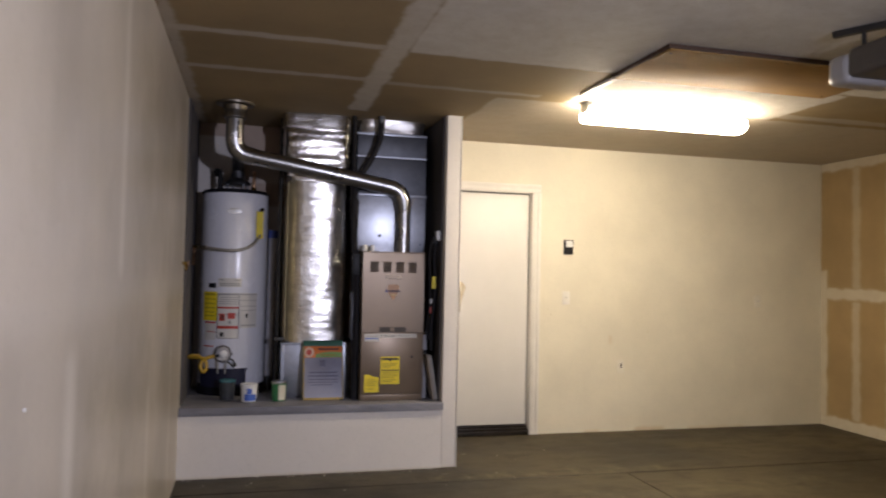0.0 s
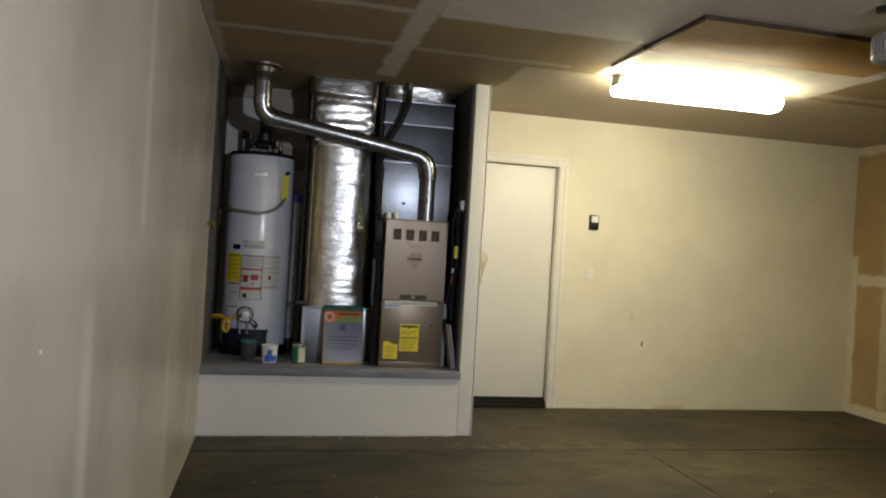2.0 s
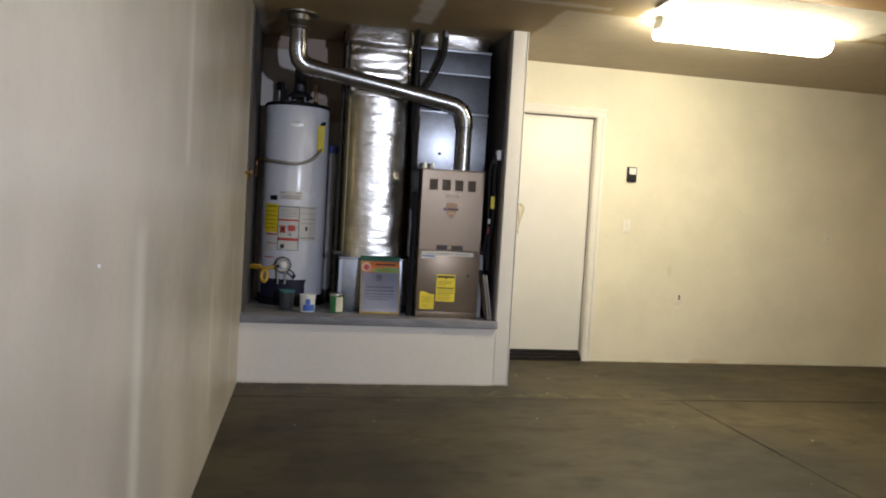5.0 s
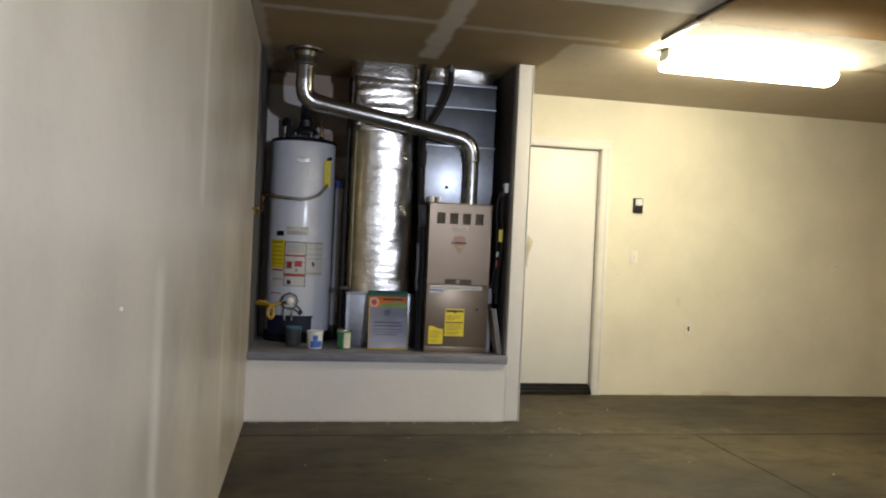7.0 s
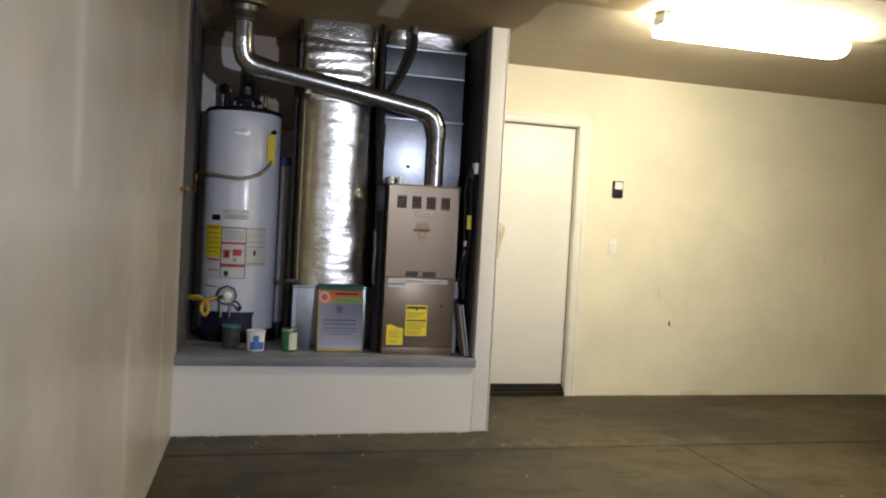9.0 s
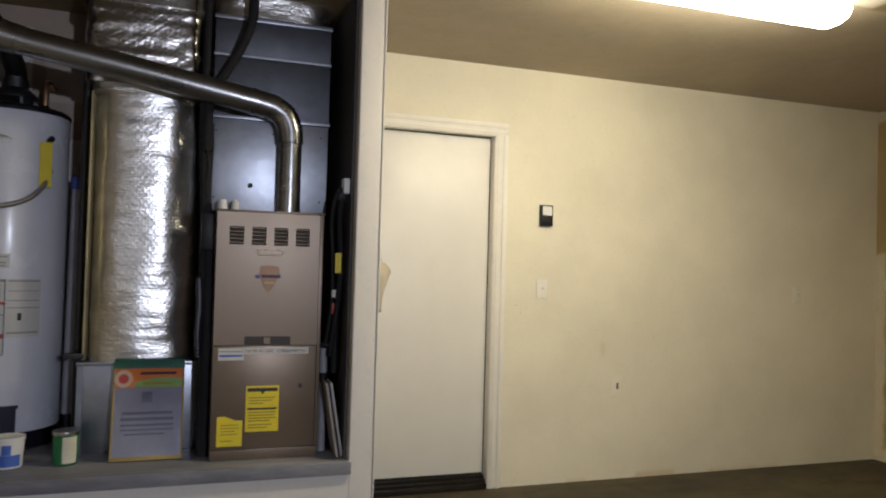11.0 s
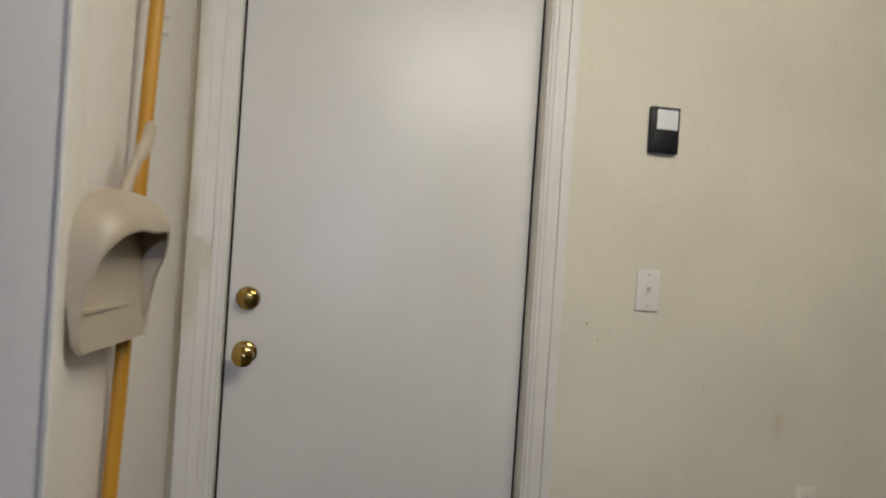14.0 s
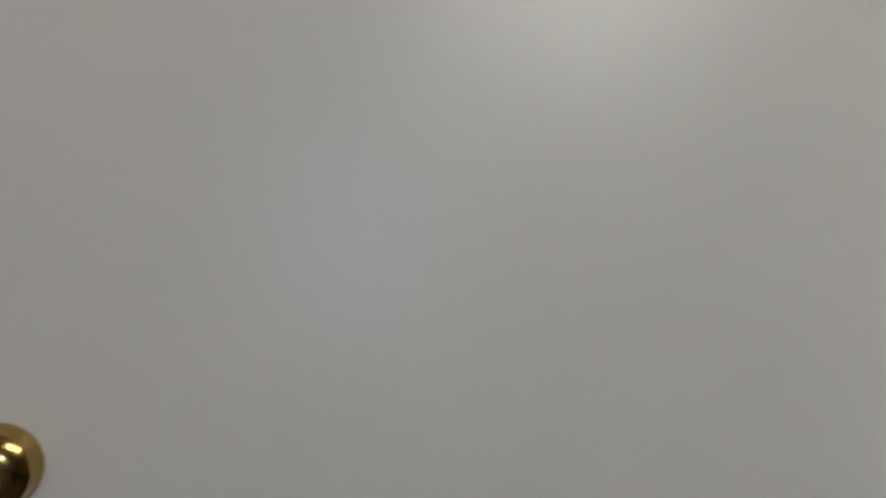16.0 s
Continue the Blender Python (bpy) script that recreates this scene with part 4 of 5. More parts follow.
def build_duct():
    d = thing("foil_duct", (0.92, 6.45, 0.86), "vertical duct wrapped in creased silver foil", "duct")
    part("lower_wrap", foil_section(0.69, 1.135, 6.2, 6.62, 0.862, 2.06, 110, 2.8, 0.007, 1.0), MAT["foil"], d, "creased silver foil wrap")
    part("tape_band", foil_section(0.672, 1.15, 6.185, 6.635, 2.045, 2.09, 4, 4.5, 0.004, 4.0), MAT["foil"], d)
    part("upper_wrap", foil_section(0.645, 1.14, 6.18, 6.64, 2.075, 2.44, 40, 7.0, 0.013, 7.0), MAT["foil_big"], d, "crumpled silver foil wrap")
    part("top_band", foil_section(0.63, 1.135, 6.17, 6.65, 2.43, CEILING - 0.001, 8, 8.0, 0.006, 9.0), MAT["foil_big"], d)
    # Added strip; the foil's reflection of the tan room is put into colour.
    part("tan_reflection", box(0.682, 6.23, 0.87, 0.6885, 6.6, 2.04, 0.002), MAT["tan_brown"], d, "tan strip for the room mirrored in the foil wrap")
    return d


build_duct()

c = thing("duct_box", (0.94, 6.5, LEDGE), "galvanised sheet-metal box under the foil duct", "duct box")
part("body", box(0.668, 6.24, LEDGE, 1.205, 6.78, 0.857, 0.004), MAT["galvanised"], c)
part("flange", box(0.66, 6.232, 0.845, 1.208, 6.79, 0.861, 0.002), MAT["galvanised"], c)
part("corner_seam", box(0.664, 6.234, LEDGE + 0.001, 0.69, 6.242, 0.8445, 0.001, seg=1), MAT["galvanised"], c)
part("corner_seam", box(1.182, 6.234, LEDGE + 0.001, 1.207, 6.242, 0.8445, 0.001, seg=1), MAT["galvanised"], c)


# ---- furnace ----
def build_furnace():
    x0, x1, yf, yb, z0, z1 = 1.213, 1.669, 5.99, 6.7, LEDGE, 1.532
    f = thing("furnace", ((x0 + x1) / 2, 6.3, z0), "upright taupe metal gas furnace with louvres and labels", "furnace")
    part("cabinet", box(x0, yf + 0.02, z0, x1, yb, z1, 0.004), MAT["furnace"], f, "taupe steel cabinet")
    part("kick", box(x0 + 0.002, yf + 0.006, z0 + 0.001, x1 - 0.002, yf + 0.0195, z0 + 0.045, 0.002), MAT["furnace"], f)
    # upper door with four louvred openings
    ux0, ux1, uz0, uz1 = x0 + 0.001, x1 - 0.018, 0.957, z1 - 0.004
    vz0, vz1 = 1.388, 1.466
    holes = [(1.266 + i * 0.0935, 1.266 + i * 0.0935 + 0.06) for i in range(4)]
    edges = [ux0] + [e for hole in holes for e in hole] + [ux1]
    zs = [uz0, vz0, vz1, uz1]
    b = bmesh.new()
    grid = [[b.verts.new((ex, yf, ez)) for ez in zs] for ex in edges]
    faces = []
    for ix in range(len(edges) - 1):
        for iz in range(3):
            if iz == 1 and ix % 2 == 1:
                continue
            faces.append(b.faces.new((grid[ix][iz], grid[ix + 1][iz], grid[ix + 1][iz + 1], grid[ix][iz + 1])))
    back = bmesh.ops.extrude_face_region(b, geom=faces)
    for v in back["geom"]:
        if isinstance(v, bmesh.types.BMVert):
            v.co.y += 0.0185
    door = part("upper_door", b, MAT["furnace"], f, "taupe steel door with louvres")
    for hx0, hx1 in holes:
        # Dark sheet behind the slats puts the opening's shade into colour.
        part("vent_shade_backing", box(hx0 - 0.002, yf + 0.0165, vz0 - 0.002, hx1 + 0.002, yf + 0.0188, vz1 + 0.002), MAT["furnace_dark"], door)
        for j in range(5):
            z = vz0 + 0.009 + j * 0.0156
            s = box(hx0, yf + 0.001, z - 0.0035, hx1, yf + 0.008, z + 0.0025, 0.001, seg=1)
            for v in s.verts:
                v.co.z -= (v.co.y - yf) * 0.35
            part("slat", s, MAT["furnace"], door)
    part("lower_door", box(ux0, yf + 0.002, z0 + 0.048, ux1, yf + 0.0195, 0.9525, 0.003), MAT["furnace"], f, "taupe steel lower door")
    part("side_strip", box(ux1 + 0.002, yf + 0.008, z0 + 0.048, x1, yf + 0.0195, z1 - 0.004, 0.002), MAT["furnace"], f)
    part("top_lip", box(x0 - 0.004, yf - 0.002, z1 - 0.003, x1 + 0.004, yf + 0.05, z1 + 0.006, 0.002), MAT["furnace"], f)
    part("nameplate", box(1.383, yf - 0.0016, 1.343, 1.494, yf - 0.0001, 1.37, 0.0005, seg=1), MAT["board"], door, "small bright-edged nameplate")
    part("nameplate_field", box(1.39, yf - 0.0022, 1.349, 1.487, yf - 0.0017, 1.364), MAT["furnace"], door)
    # Flat dark plate draws the shade of the finger recess as colour.
    part("pull_recess", box(1.341, yf - 0.0012, 0.958, 1.536, yf - 0.0001, 0.994), MAT["furnace_dark"], door, "finger pull, its shade drawn as a dark plate")
    part("pull_lip", box(1.42, yf - 0.004, 0.962, 1.45, yf - 0.0013, 0.99, 0.001, seg=1), MAT["furnace"], door)
    # badge: peach shield with a blue and red bar, drawn as plain shapes
    b = bmesh.new()
    pts = [(1.394, 1.27), (1.402, 1.298), (1.435, 1.302), (1.474, 1.298), (1.48, 1.27), (1.464, 1.222), (1.448, 1.2), (1.436, 1.184), (1.424, 1.2), (1.408, 1.222)]
    rings(b, [[(px, y, pz) for px, pz in pts] for y in (yf - 0.0016, yf - 0.0002)])
    badge = part("badge", b, MAT["peach"], door, "peach shield badge")
    part("badge_bar", box(1.378, yf - 0.0026, 1.245, 1.398, yf - 0.0017, 1.26), MAT["print_navy"], badge, "blue bar")
    part("badge_bar", box(1.404, yf - 0.0026, 1.247, 1.486, yf - 0.0017, 1.261), MAT["badge_dark"], badge, "dark plum bar")
    part("badge_bar", box(1.415, yf - 0.0026, 1.222, 1.458, yf - 0.0017, 1.23), MAT["tan_brown"], badge)
    # white strip and stickers on the lower door
    y = yf + 0.002
    st = part("label_strip", box(1.3425, y - 0.0012, 0.918, 1.617, y - 0.0001, 0.945), MAT["label_white"], f, "white printed strip")
    lettering("lettering", "FILTER ACCESS", 0.0165, (1.35, y - 0.0017, 0.926), MAT["print_black"], st, "FILTER ACCESS in black capitals", 1.02)
    lettering("lettering", "CLEAN MONTHLY", 0.0165, (1.483, y - 0.0017, 0.926), MAT["print_black"], st, "CLEAN MONTHLY in black capitals", 0.95)
    wl = part("sticker", box(1.236, y - 0.0014, 0.892, 1.3415, y - 0.0001, 0.944), MAT["label_white"], f, "white sticker with a blue band")
    part("print_band", box(1.24, y - 0.002, 0.907, 1.336, y - 0.0015, 0.916), MAT["print_blue"], wl)
    part("print_band", box(1.24, y - 0.002, 0.927, 1.336, y - 0.0015, 0.932), MAT["print_grey"], wl)
    yl = part("yellow_label", box(1.356, y - 0.0014, 0.585, 1.495, y - 0.0001, 0.781), MAT["label_yellow"], f, "yellow printed notice")
    part("print_band", box(1.362, y - 0.002, 0.757, 1.489, y - 0.0015, 0.772), MAT["print_black"], yl)
    tri = bmesh.new()
    rings(tri, [[(1.418, q, 0.757), (1.434, q, 0.757), (1.426, q, 0.742)] for q in (y - 0.0021, y - 0.0015)])
    part("print_mark", tri, MAT["print_black"], yl)
    part("print_band", box(1.364, y - 0.002, 0.679, 1.487, y - 0.0015, 0.687), MAT["print_black"], yl)
    for z, w in ((0.728, 0.11), (0.716, 0.1), (0.704, 0.06), (0.665, 0.118), (0.653, 0.112), (0.641, 0.118), (0.629, 0.09), (0.612, 0.1), (0.6, 0.08)):
        part("print_line", box(1.368, y - 0.002, z, 1.368 + w, y - 0.0015, z + 0.005), MAT["olive_print"], yl)
    y2 = bmesh.new()
    rings(y2, [[(1.24, q, 0.527), (1.345, q, 0.527), (1.345, q, 0.635), (1.315, q, 0.636), (1.27, q, 0.655), (1.24, q, 0.652)] for q in (y - 0.0016, y - 0.0001)])
    yl2 = part("yellow_label", y2, MAT["label_yellow"], f, "torn yellow notice")
    for z, w in ((0.615, 0.07), (0.602, 0.075), (0.589, 0.06), (0.576, 0.07), (0.548, 0.05)):
        part("print_line", box(1.255, y - 0.0022, z, 1.255 + w, y - 0.0017, z + 0.004), MAT["olive_print"], yl2)
    part("sight_hole", lathe([(0.01, 0.0), (0.009, -0.002), (0.0, -0.0022)], (1.586, y, 0.778), 14, "y"), MAT["furnace_dark"], f)
    return f


build_furnace()

# ---- supply plenum above the furnace ----
p = thing("plenum", (1.44, 6.45, 1.54), "galvanised sheet-metal plenum above the furnace", "duct box")
part("lower_box", box(1.172, 6.16, 1.5395, 1.702, 6.72, 1.955, 0.003), MAT["galvanised"], p, "bright galvanised box")
part("flange", box(1.166, 6.15, 1.956, 1.708, 6.73, 1.972, 0.002), MAT["galvanised"], p)
part("upper_box", box(1.185, 6.21, 1.9725, 1.712, 6.72, 2.25, 0.003), MAT["galv_dark"], p, "darker galvanised box")
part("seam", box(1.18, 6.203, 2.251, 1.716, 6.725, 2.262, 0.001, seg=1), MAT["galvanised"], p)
part("top_box", box(1.185, 6.21, 2.263, 1.712, 6.72, 2.42, 0.003), MAT["galv_dark"], p)
part("drive_cleat", box(1.18, 6.2, 2.4205, 1.716, 6.725, 2.44, 0.002), MAT["galvanised"], p)
part("foil_collar", foil_section(1.185, 1.715, 6.2, 6.72, 2.441, CEILING - 0.001, 10, 5.0, 0.008, 3.0), MAT["foil"], p, "crumpled silver foil collar")
part("rating_sticker", box(1.385, 6.1585, 1.72, 1.452, 6.1598, 1.775), MAT["galvanised"], p, "small metal rating plate")
part("plug_hole", lathe([(0.012, 0.0), (0.011, -0.002), (0.0, -0.0025)], (1.355, 6.16, 1.66), 12, "y"), MAT["furnace_dark"], p)
for i, (bx, bz) in enumerate(((1.2, 1.9), (1.45, 1.9), (1.67, 1.9), (1.2, 1.6), (1.67, 1.6))):
    part("screw", lathe([(0.005, 0.0), (0.004, -0.003), (0.0, -0.0035)], (bx, 6.16, bz), 8, "y"), MAT["galv_dark"], p)
for cx, r0 in ((1.235, 0.02), (1.29, 0.016)):
    k = thing("pipe_cap", (cx, 6.08, 1.539), "small white plastic pipe cap on the furnace", "pipe cap")
    part("cap", lathe([(r0, 1.539), (r0, 1.539 + 0.03), (r0 * 0.8, 1.539 + 0.045), (0.0, 1.539 + 0.048)], (cx, 6.08, 0), 14), MAT["white_plastic"], k)

# ---- black lines and cables ----
h = thing("insulated_line", (1.34, 6.1, CEILING), "black foam-insulated line from the ceiling", "hose")
part("hose", tube([(1.34, 6.1, CEILING - 0.001), (1.342, 6.1, 2.46), (1.335, 6.1, 2.38), (1.29, 6.11, 2.26), (1.23, 6.12, 2.15), (1.185, 6.13, 2.08), (1.165, 6.13, 1.98), (1.162, 6.13, 1.87)], 0.022, 12), MAT["foam"], h)
part("metal_sleeve", lathe([(0.026, CEILING - 0.001), (0.027, CEILING - 0.04), (0.024, CEILING - 0.05)], (1.34, 6.1, 0), 14), MAT["galv_dark"], h, "metal sleeve at the ceiling")
part("end_wrap", tube([(1.162, 6.13, 1.92), (1.162, 6.13, 1.84), (1.158, 6.13, 1.8)], 0.03, 12), MAT["foam"], h)
h = thing("cable_bundle", (1.17, 6.12, LEDGE), "black cable bundle hanging beside the furnace", "cable")
part("cable", tube([(1.15, 6.14, CEILING - 0.001), (1.15, 6.14, 2.2), (1.145, 6.14, 1.9), (1.16, 6.12, 1.55), (1.165, 6.1, 1.2), (1.17, 6.1, 0.98), (1.175, 6.1, LEDGE + 0.001)], 0.017, 10), MAT["foam"], h)
part("cable", tube([(1.175, 6.16, 1.85), (1.17, 6.13, 1.6), (1.185, 6.1, 1.45), (1.19, 6.09, 1.1), (1.188, 6.08, 0.9), (1.19, 6.1, 0.6), (1.19, 6.1, LEDGE + 0.001)], 0.02, 10), MAT["foam"], h)
part("flex_conduit", tube([(1.15, 6.08, 1.24), (1.155, 6.08, 1.12), (1.15, 6.07, 1.0), (1.155, 6.08, 0.9)], 0.015, 10, steps=12, ridges=0.003), MAT["galv_dark"], h, "grey corrugated conduit")
part("thin_wire", tube([(1.165, 6.09, 1.8), (1.175, 6.08, 1.72), (1.165, 6.08, 1.66), (1.17, 6.09, 1.6)], 0.005, 8), MAT["rubber"], h)
part("junction_block", box(1.15, 6.07, 1.36, 1.205, 6.13, 1.52, 0.008), MAT["black_plastic"], h)

# right of the furnace
h = thing("wall_box", (JAMB_IN - 0.012, 6.0, 1.66), "small white outlet box inside the alcove", "outlet")
part("box", box(JAMB_IN - 0.04, 5.965, 1.63, JAMB_IN - 0.0125, 6.03, 1.7, 0.004), MAT["white_plastic"], h)
h = thing("power_cord", (1.74, 6.02, 1.63), "black cords hanging beside the furnace", "cable")
part("cord", tube([(1.755, 6.0, 1.645), (1.735, 5.995, 1.64), (1.715, 6.0, 1.6), (1.705, 6.01, 1.5), (1.715, 6.02, 1.36), (1.72, 6.03, 1.15), (1.7, 6.05, 0.95)], 0.01, 10), MAT["rubber"], h)
part("cord", tube([(1.757, 6.015, 1.635), (1.745, 6.0, 1.6), (1.74, 6.0, 1.5), (1.75, 6.0, 1.3), (1.74, 6.02, 1.1), (1.72, 6.05, 0.9)], 0.013, 10), MAT["foam"], h)
part("plug", box(1.73, 5.99, 1.6, 1.765, 6.03, 1.66, 0.006), MAT["black_plastic"], h)
tg = part("tag", box(1.722, 5.985, 1.275, 1.75, 5.988, 1.365, 0.001, seg=1), MAT["label_yellow"], h, "yellow tag")
h = thing("gas_valve", (1.74, 6.05, 1.09), "brass gas shut-off valve on a black pipe", "valve")
part("pipe", tube([(1.745, 6.07, 1.28), (1.745, 6.07, 0.82)], 0.015, 10, smooth=False), MAT["rubber"], h, "black iron pipe")
part("body", lathe([(0.02, -0.03), (0.024, -0.01), (0.024, 0.01), (0.02, 0.03)], (1.742, 6.065, 1.09), 8), MAT["brass"], h, "brass valve body")
part("lever", box(1.72, 6.02, 1.09, 1.732, 6.045, 1.14, 0.002), MAT["label_red"], h, "red valve lever")
part("tag", box(1.716, 6.01, 1.165, 1.738, 6.0125, 1.2, 0.0008, seg=1), MAT["label_white"], h, "small white tag")
part("union", lathe([(0.022, -0.014), (0.024, 0.0), (0.022, 0.014)], (1.745, 6.07, 1.18), 8), MAT["tin"], h)
part("branch", tube([(1.745, 6.07, 0.95), (1.71, 6.05, 0.95), (1.675, 6.06, 0.95)], 0.012, 10), MAT["rubber"], h)
h = thing("drain_pipe", (1.7, 6.09, LEDGE), "white plastic drain pipe beside the furnace", "pipe")
part("pipe", tube([(1.7, 6.09, LEDGE + 0.001), (1.7, 6.09, 0.93)], 0.018, 14, smooth=False), MAT["pvc"], h)
part("coupling", tube([(1.7, 6.09, 0.78), (1.7, 6.09, 0.82)], 0.023, 14, smooth=False), MAT["black_plastic"], h)
for i, (dx, mt) in enumerate(((0.0, "board"), (0.022, "grey_plastic"))):
    h = thing("leaning_board", (1.735, 5.99, LEDGE), "thin pale board leaning beside the furnace", "board", "leaning boards")
    bm = box(1.69 + dx, 5.955 + 0.012 * i, LEDGE, 1.701 + dx, 6.0 + 0.1, LEDGE + 0.325, 0.002)
    for v in bm.verts:
        v.co.x += (LEDGE + 0.33 - v.co.z) * 0.17
    lo = min(v.co.z for v in bm.verts)
    for v in bm.verts:
        v.co.z += LEDGE + 0.001 - lo
    part("board", bm, MAT[mt], h)


# ---- loose things on the ledge ----
def build_filter():
    f = thing("air_filter", (0.96, 6.1, LEDGE), "boxed furnace air filter with green and orange print", "air filter")
    lean = 0.24

    def slab(name, x0, x1, z0, z1, y0, y1, mat, parent, note=""):
        b = box(x0, y0, z0, x1, y1, z1, 0.0008, seg=1)
        for v in b.verts:
            v.co.y += 6.065 + (v.co.z - LEDGE) * lean
        return part(name, b, MAT[mat], parent, note)
    z = LEDGE + 0.004
    body = slab("carton", 0.822, 1.1, z, 0.878, 0.0, 0.045, "lilac", f, "blue-grey shrink-wrapped carton")
    slab("side_edge", 0.8185, 0.8265, z, 0.84, -0.002, 0.046, "card", body)
    slab("side_edge", 1.0955, 1.1035, z, 0.84, -0.002, 0.046, "card", body)
    slab("bottom_edge", 0.8265, 1.0955, z, z + 0.016, -0.0025, 0.0, "card", body, "brown card bottom edge")
    slab("top_band", 0.8185, 1.1035, 0.842, 0.8805, -0.0025, 0.046, "dark_green", body, "dark green top edge")
    slab("orange_band", 0.8275, 1.0945, 0.762, 0.8415, -0.002, 0.0, "orange", body, "orange printed band")
    b = bmesh.new()
    arc = [(0.908 + 0.1855 * k / 10, 0.7755 + 0.028 * math.sin(math.pi * (0.12 + 0.6 * k / 10))) for k in range(11)]
    rings(b, [[(px, q + 6.065 + (pz - LEDGE) * lean, pz) for px, pz in arc + [(1.0935, 0.7635), (0.902, 0.7635)]] for q in (-0.003, -0.0021)])
    part("green_band", b, MAT["green_print"], body, "green printed band")
    slab("print_line", 0.925, 1.07, 0.816, 0.827, -0.0028, -0.0021, "badge_dark", body)
    slab("print_line", 0.935, 1.05, 0.776, 0.784, -0.004, -0.0032, "olive_print", body)
    b = lathe([(0.036, 0.0), (0.036, -0.003), (0.0, -0.0035)], (0.859, 6.065 + 0.33 * lean, 0.8), 26, "y")
    for v in b.verts:
        v.co.y += (v.co.z - 0.8) * lean
    seal = part("round_seal", b, MAT["seal_pale"], body, "round pale peach seal")
    b = lathe([(0.02, -0.0036), (0.02, -0.0045), (0.0, -0.0048)], (0.859, 6.065 + 0.33 * lean, 0.8), 20, "y")
    for v in b.verts:
        v.co.y += (v.co.z - 0.8) * lean
    part("seal_print", b, MAT["label_red"], seal)
    for x0, x1, z0, z1 in ((0.935, 0.975, 0.7, 0.745), (0.86, 1.06, 0.652, 0.664), (0.855, 1.065, 0.628, 0.64), (0.855, 1.065, 0.606, 0.614), (0.855, 1.065, 0.588, 0.594), (0.87, 1.03, 0.57, 0.576)):
        slab("print_line", x0, x1, z0, z1, -0.0012, 0.0, "lilac_dark", body)
    return f


build_filter()


def build_tub(name, x, y, r, h, mat, lid, label, category, band=""):
    t = thing(name, (x, y, LEDGE), label, category, "cans on the ledge")
    z = LEDGE + 0.0035
    body = part("body", lathe([(r * 0.86, z), (r * 0.88, z + 0.004), (r * 0.97, z + h - 0.014), (r * 0.97, z + h - 0.012)], (x, y, 0), 28), MAT[mat], t)
    part("lid", lathe([(r, z + h - 0.014), (r * 1.02, z + h - 0.008), (r, z + h), (r * 0.86, z + h - 0.003), (0.0, z + h - 0.004)], (x, y, 0), 28), MAT[lid], t)
    if band:
        part("label", curved_patch(x, y, r * 0.955, -0.55, 0.85, z + h * 0.08, z + h * 0.45), MAT[band], body)
        part("label", curved_patch(x, y, r * 0.97, -0.25, 0.35, z + h * 0.46, z + h * 0.78), MAT[band], body)
    return t


build_tub("jar", 0.297, 6.2, 0.057, 0.135, "dark_jar", "teal", "dark jar with a teal lid on the ledge", "jar")
build_tub("plastic_tub", 0.447, 6.085, 0.058, 0.122, "white_plastic", "white_plastic", "white plastic tub with blue label on the ledge", "tub", "print_blue")
can = build_tub("can", 0.652, 6.095, 0.052, 0.135, "can_green", "tin", "green tin can with a cream label on the ledge", "can")
part("label", curved_patch(0.652, 6.095, 0.0512, -0.1, 0.86, LEDGE + 0.012, LEDGE + 0.118), MAT["can_cream"], can, "cream paper label")

h = thing("drain_pole", (0.585, 6.61, LEDGE), "grey-white plastic pipe standing beside the heater", "pipe")
part("pipe", tube([(0.586, 6.61, 0.575), (0.595, 6.62, 1.64)], 0.033, 16, smooth=False), MAT["pvc"], h)
part("foot", tube([(0.585, 6.61, LEDGE + 0.001), (0.586, 6.61, 0.58)], 0.022, 14, smooth=False), MAT["galv_dark"], h)
part("cap", tube([(0.595, 6.62, 1.635), (0.5955, 6.62, 1.695)], 0.038, 16, smooth=False), MAT["blue_cap"], h, "blue end cap")
h = thing("conduit", (0.64, 6.4, LEDGE), "dark pipe rising behind the foil duct", "pipe")
part("pipe", tube([(0.642, 6.42, LEDGE), (0.642, 6.42, CEILING - 0.001)], 0.019, 12, smooth=False), MAT["strap"], h)
part("bracket", box(0.61, 6.23, 0.875, 0.69, 6.245, 0.9, 0.003), MAT["strap"], h)
part("arm", box(0.632, 6.245, 0.878, 0.65, 6.402, 0.895), MAT["strap"], h)

# ---- broom and dustpan on the wing wall ----
b = thing("broom", (1.911, 6.15, 0.37), "yellow-handled broom hanging on the white wall", "broom")
part("pole", tube([(1.909, 6.15, 0.67), (1.932, 6.21, 1.8)], 0.0125, 14, smooth=False), MAT["broom_pole"], b, "yellow wooden pole")
part("cap", tube([(1.9319, 6.2096, 1.793), (1.9328, 6.212, 1.837), (1.9335, 6.2137, 1.87)], [0.0145, 0.0145, 0.0105], 14, smooth=False), MAT["broom_blue"], b, "blue end cap")
part("socket", lathe([(0.014, 0.68), (0.0155, 0.65), (0.0155, 0.56), (0.0155, 0.545)], (1.909, 6.15, 0), 16), MAT["broom_socket"], b, "bright yellow plastic socket")
bm = bmesh.new()
rings(bm, [[(1.911 + hx * math.cos(a), 6.15 + hy * math.sin(a), z) for a in (2 * math.pi * k / 20 for k in range(20))] for z, hx, hy in ((0.55, 0.0145, 0.065), (0.46, 0.016, 0.1), (0.37, 0.017, 0.12))])
part("bristles", bm, MAT["bristle"], b, "tan bristles")
h = thing("wire_hook", (JAMB_OUT, 6.155, 1.75), "white wire hook holding the broom", "hook")
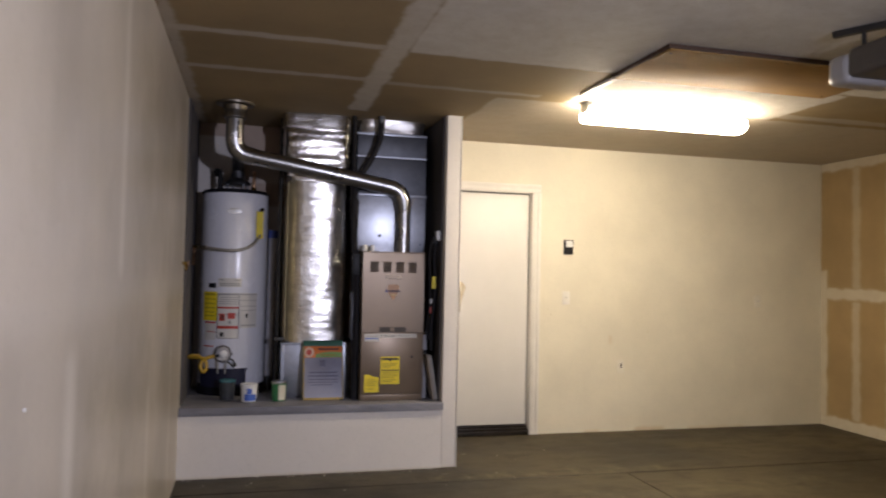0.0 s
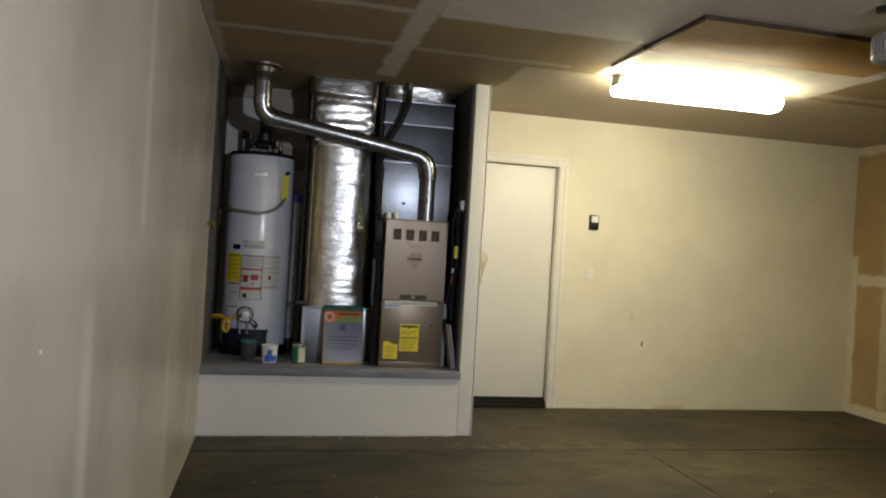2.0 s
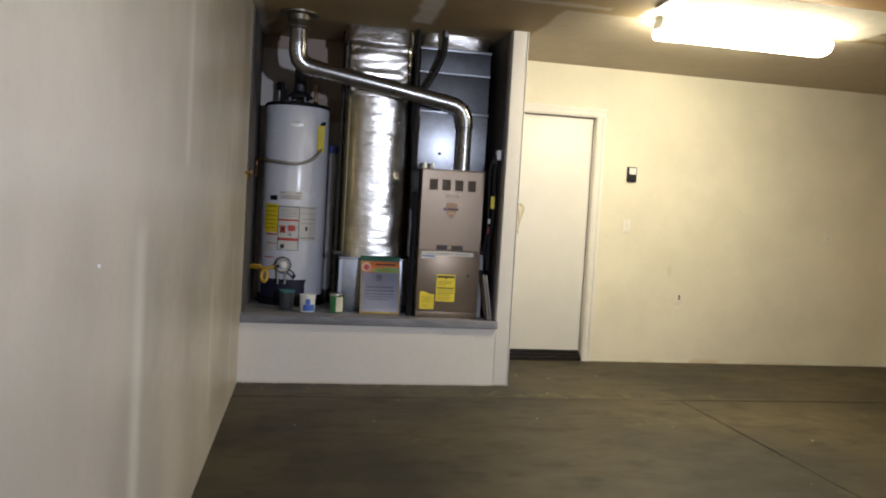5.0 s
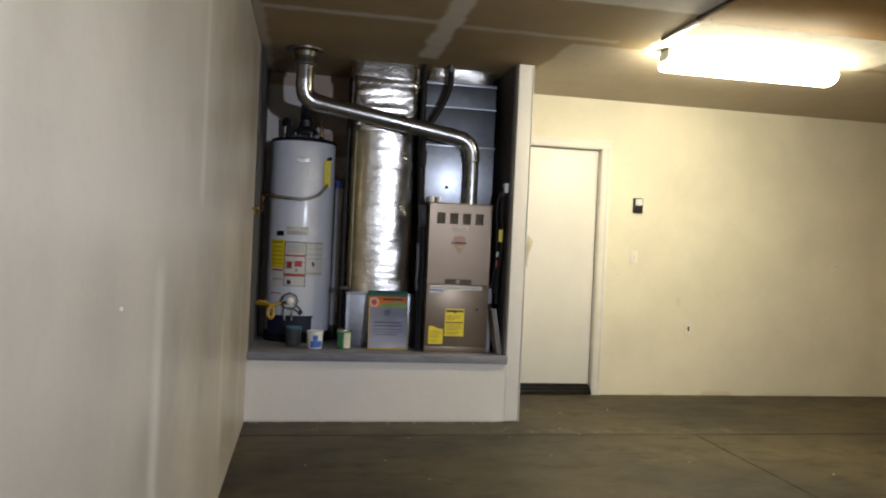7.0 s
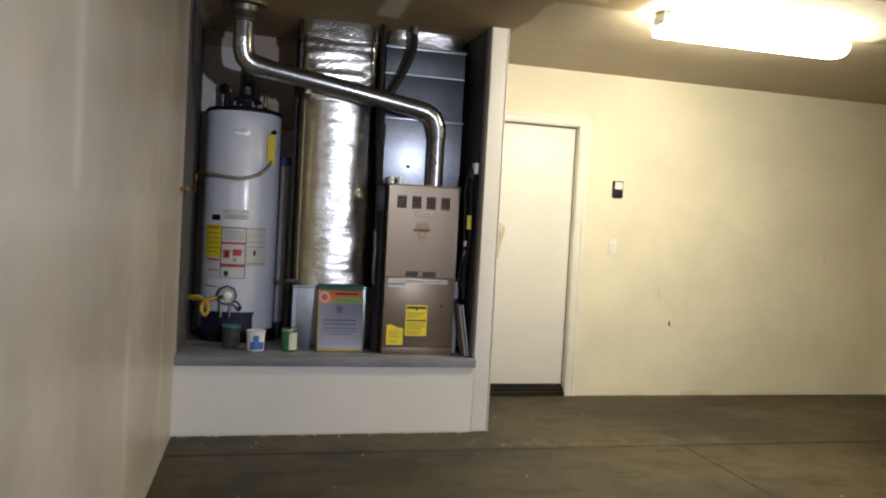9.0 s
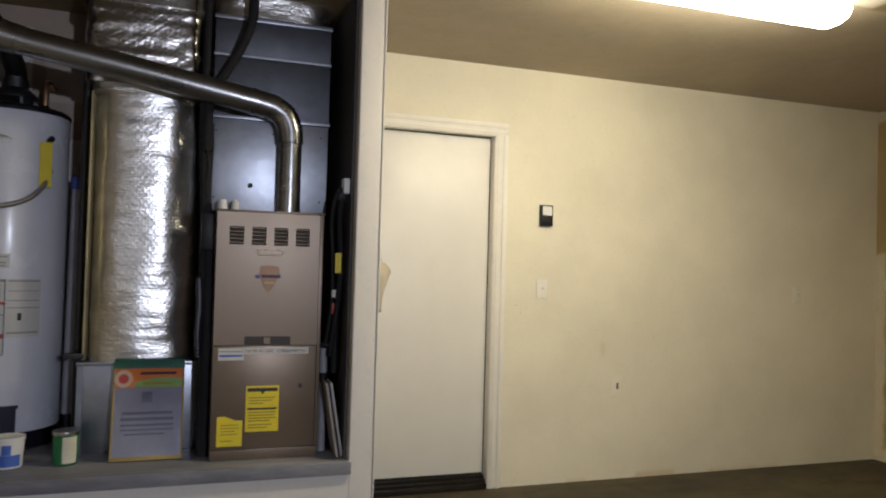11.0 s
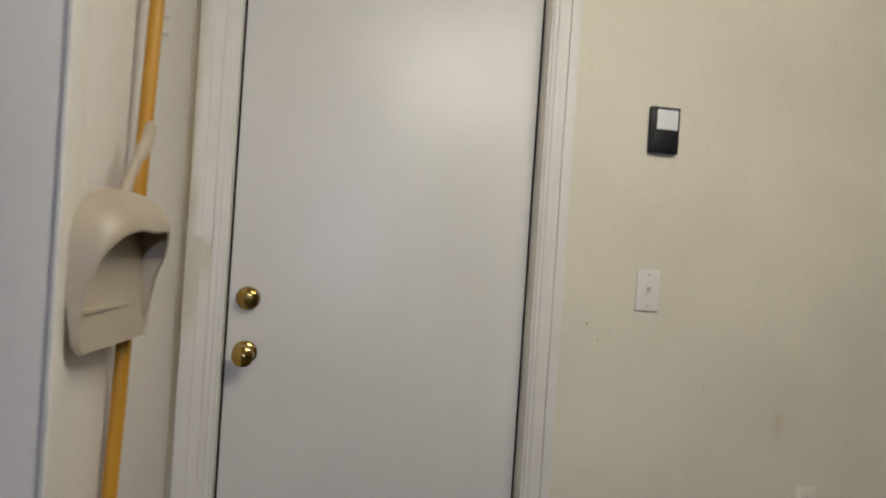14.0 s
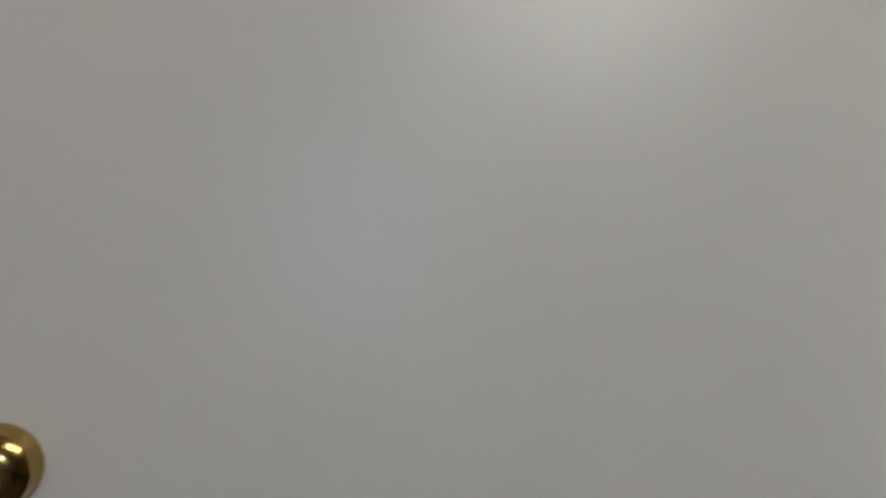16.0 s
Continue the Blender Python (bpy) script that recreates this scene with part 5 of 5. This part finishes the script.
part("back_plate", box(JAMB_OUT, 6.135, 1.7, JAMB_OUT + 0.003, 6.165, 1.82, 0.001, seg=1), MAT["tin"], h)
part("wire", tube([(JAMB_OUT + 0.003, 6.141, 1.81), (JAMB_OUT + 0.012, 6.141, 1.79), (JAMB_OUT + 0.012, 6.141, 1.72), (JAMB_OUT + 0.03, 6.145, 1.705), (JAMB_OUT + 0.07, 6.150, 1.705), (JAMB_OUT + 0.075, 6.165, 1.706), (JAMB_OUT + 0.072, 6.195, 1.706)], 0.003, 8), MAT["white_plastic"], h, "bent white wire")
part("wire", tube([(JAMB_OUT + 0.003, 6.159, 1.81), (JAMB_OUT + 0.016, 6.165, 1.78), (JAMB_OUT + 0.02, 6.195, 1.77), (JAMB_OUT + 0.05, 6.205, 1.755)], 0.003, 8), MAT["white_plastic"], h)
part("screw", lathe([(0.006, 0.003), (0.005, 0.006), (0.0, 0.007)], (JAMB_OUT, 6.150, 1.765), 10, "x"), MAT["strap"], h)
h = thing("wall_hooks", (JAMB_OUT, 6.3, 1.66), "two small white pegs on the wall", "hook")
for z in (1.64, 1.67):
    part("peg", tube([(JAMB_OUT, 6.32, z), (JAMB_OUT + 0.035, 6.32, z + 0.004)], 0.004, 8, smooth=False), MAT["white_plastic"], h)


def build_dustpan():
    d = thing("dustpan", (1.9, 6.06, 1.1), "beige plastic dustpan hanging over the broom pole", "dustpan")
    yc, x0, half = 6.03, 1.918, 0.126
    low, spring, rise = 1.106, 1.236, 0.1
    # outline of the pan: up one side, round the domed back, down the other side
    outline = [(-half + 0.012, low, 0.0), (-half, low + 0.014, 0.0)] + [(-half, low + 0.014 + (spring - low - 0.014) * k / 7, 0.0) for k in range(1, 7)]
    for k in range(25):
        a = math.pi * (1 - k / 24)
        outline.append((half * math.copysign(abs(math.cos(a)) ** 0.8, math.cos(a)), spring + rise * math.sin(a) ** 0.9 if 0 < k < 24 else spring, math.sin(a)))
    outline += [(-y, z, q) for y, z, q in reversed(outline[:8])]

    def turned(b):
        """Near edge against the wall, far edge resting on the pole."""
        for v in b.verts:
            v.co.x += (v.co.y - yc) * 0.15
        return b

    def lean(z):
        return x0 + 0.016 * max(0.0, (1.2 - z) / 0.1)
    rows = []
    for y, z, q in outline:
        depth = 0.005 + 0.064 * min(1.0, max(0.0, (z - low - 0.02) / 0.19))
        row = []
        for k in range(9):
            t = k / 8 * math.pi / 2
            pull = (0.03 + 0.56 * q) * (1 - math.cos(t)) ** 1.3
            row.append(Vector((lean(z) + depth * math.sin(t), yc + y * (1 - pull), spring + (z - spring) * (1 - pull) if z > spring else z)))
        inner = [p + Vector((-0.002 if k > 5 else 0.003, -math.copysign(0.003, y) if abs(y) > 0.004 else 0.0, -0.003 * q)) for k, p in enumerate(row)]
        rows.append(row + inner[::-1])
    bm = bmesh.new()
    grid = [[bm.verts.new(p) for p in row] for row in rows]
    n = len(grid[0])
    for a, b in zip(grid, grid[1:]):
        for k in range(n):
            bm.faces.new((a[k], a[(k + 1) % n], b[(k + 1) % n], b[k]))
    bm.faces.new(grid[0])
    bm.faces.new(grid[-1])
    turned(bm)
    scoop = part("scoop", bm, MAT["pan_beige"], d, "domed beige plastic scoop")
    bm = bmesh.new()
    rings(bm, [[(lean(z) + dx, yc + y * 0.985, z) for y, z, q in outline] for dx in (-0.001, 0.0025)])
    part("floor", turned(bm), MAT["pan_beige"], scoop)
    part("ridge", turned(box(lean(1.16), yc - half + 0.006, 1.158, lean(1.16) + 0.007, yc + half - 0.006, 1.166, 0.002)), MAT["pan_beige"], scoop)
    grip = tube([(x0 + 0.018, yc + 0.0, 1.322), (x0 + 0.02, yc + 0.018, 1.352), (x0 + 0.026, yc + 0.05, 1.392), (x0 + 0.03, yc + 0.085, 1.425), (x0 + 0.028, yc + 0.1, 1.452)], [0.009] * 6 + [0.0075] * 6 + [0.01] * 10 + [0.009, 0.007, 0.004], 12)
    part("handle", grip, MAT["pan_beige"], d, "curved beige handle")
    return d


build_dustpan()

# ---- paint flakes and grit on the slab ----
random.seed(5)
bm = bmesh.new()
for i in range(72):
    x, y = random.uniform(0.1, 5.4), random.uniform(2.6, 6.6)
    if i < 12:
        x, y = random.uniform(1.7, 3.0), random.uniform(5.4, 6.3)
    if 38 <= i < 72:
        x, y = random.uniform(0.03, 1.9), FRONT - random.uniform(0.006, 0.05)
    if i < 38 and y > FRONT - 0.05 and x < 2.0:
        y = FRONT - random.uniform(0.02, 0.3)
    s = random.uniform(0.002, 0.008) if i < 38 else random.uniform(0.003, 0.011)
    a = random.uniform(0, 6.28)
    loop = [(x + s * random.uniform(0.6, 1.2) * math.cos(a + k * 1.2566), y + s * random.uniform(0.6, 1.2) * math.sin(a + k * 1.2566)) for k in range(5)]
    rings(bm, [[(px, py, z) for px, py in loop] for z in (0.0004, 0.0022)])
ob = new("paint_flakes", mesh_from("paint_flakes", bm, MAT["flake"]))
tagged(ob, "scattered pale paint flakes and grit on the concrete", "debris", kind="stuff")
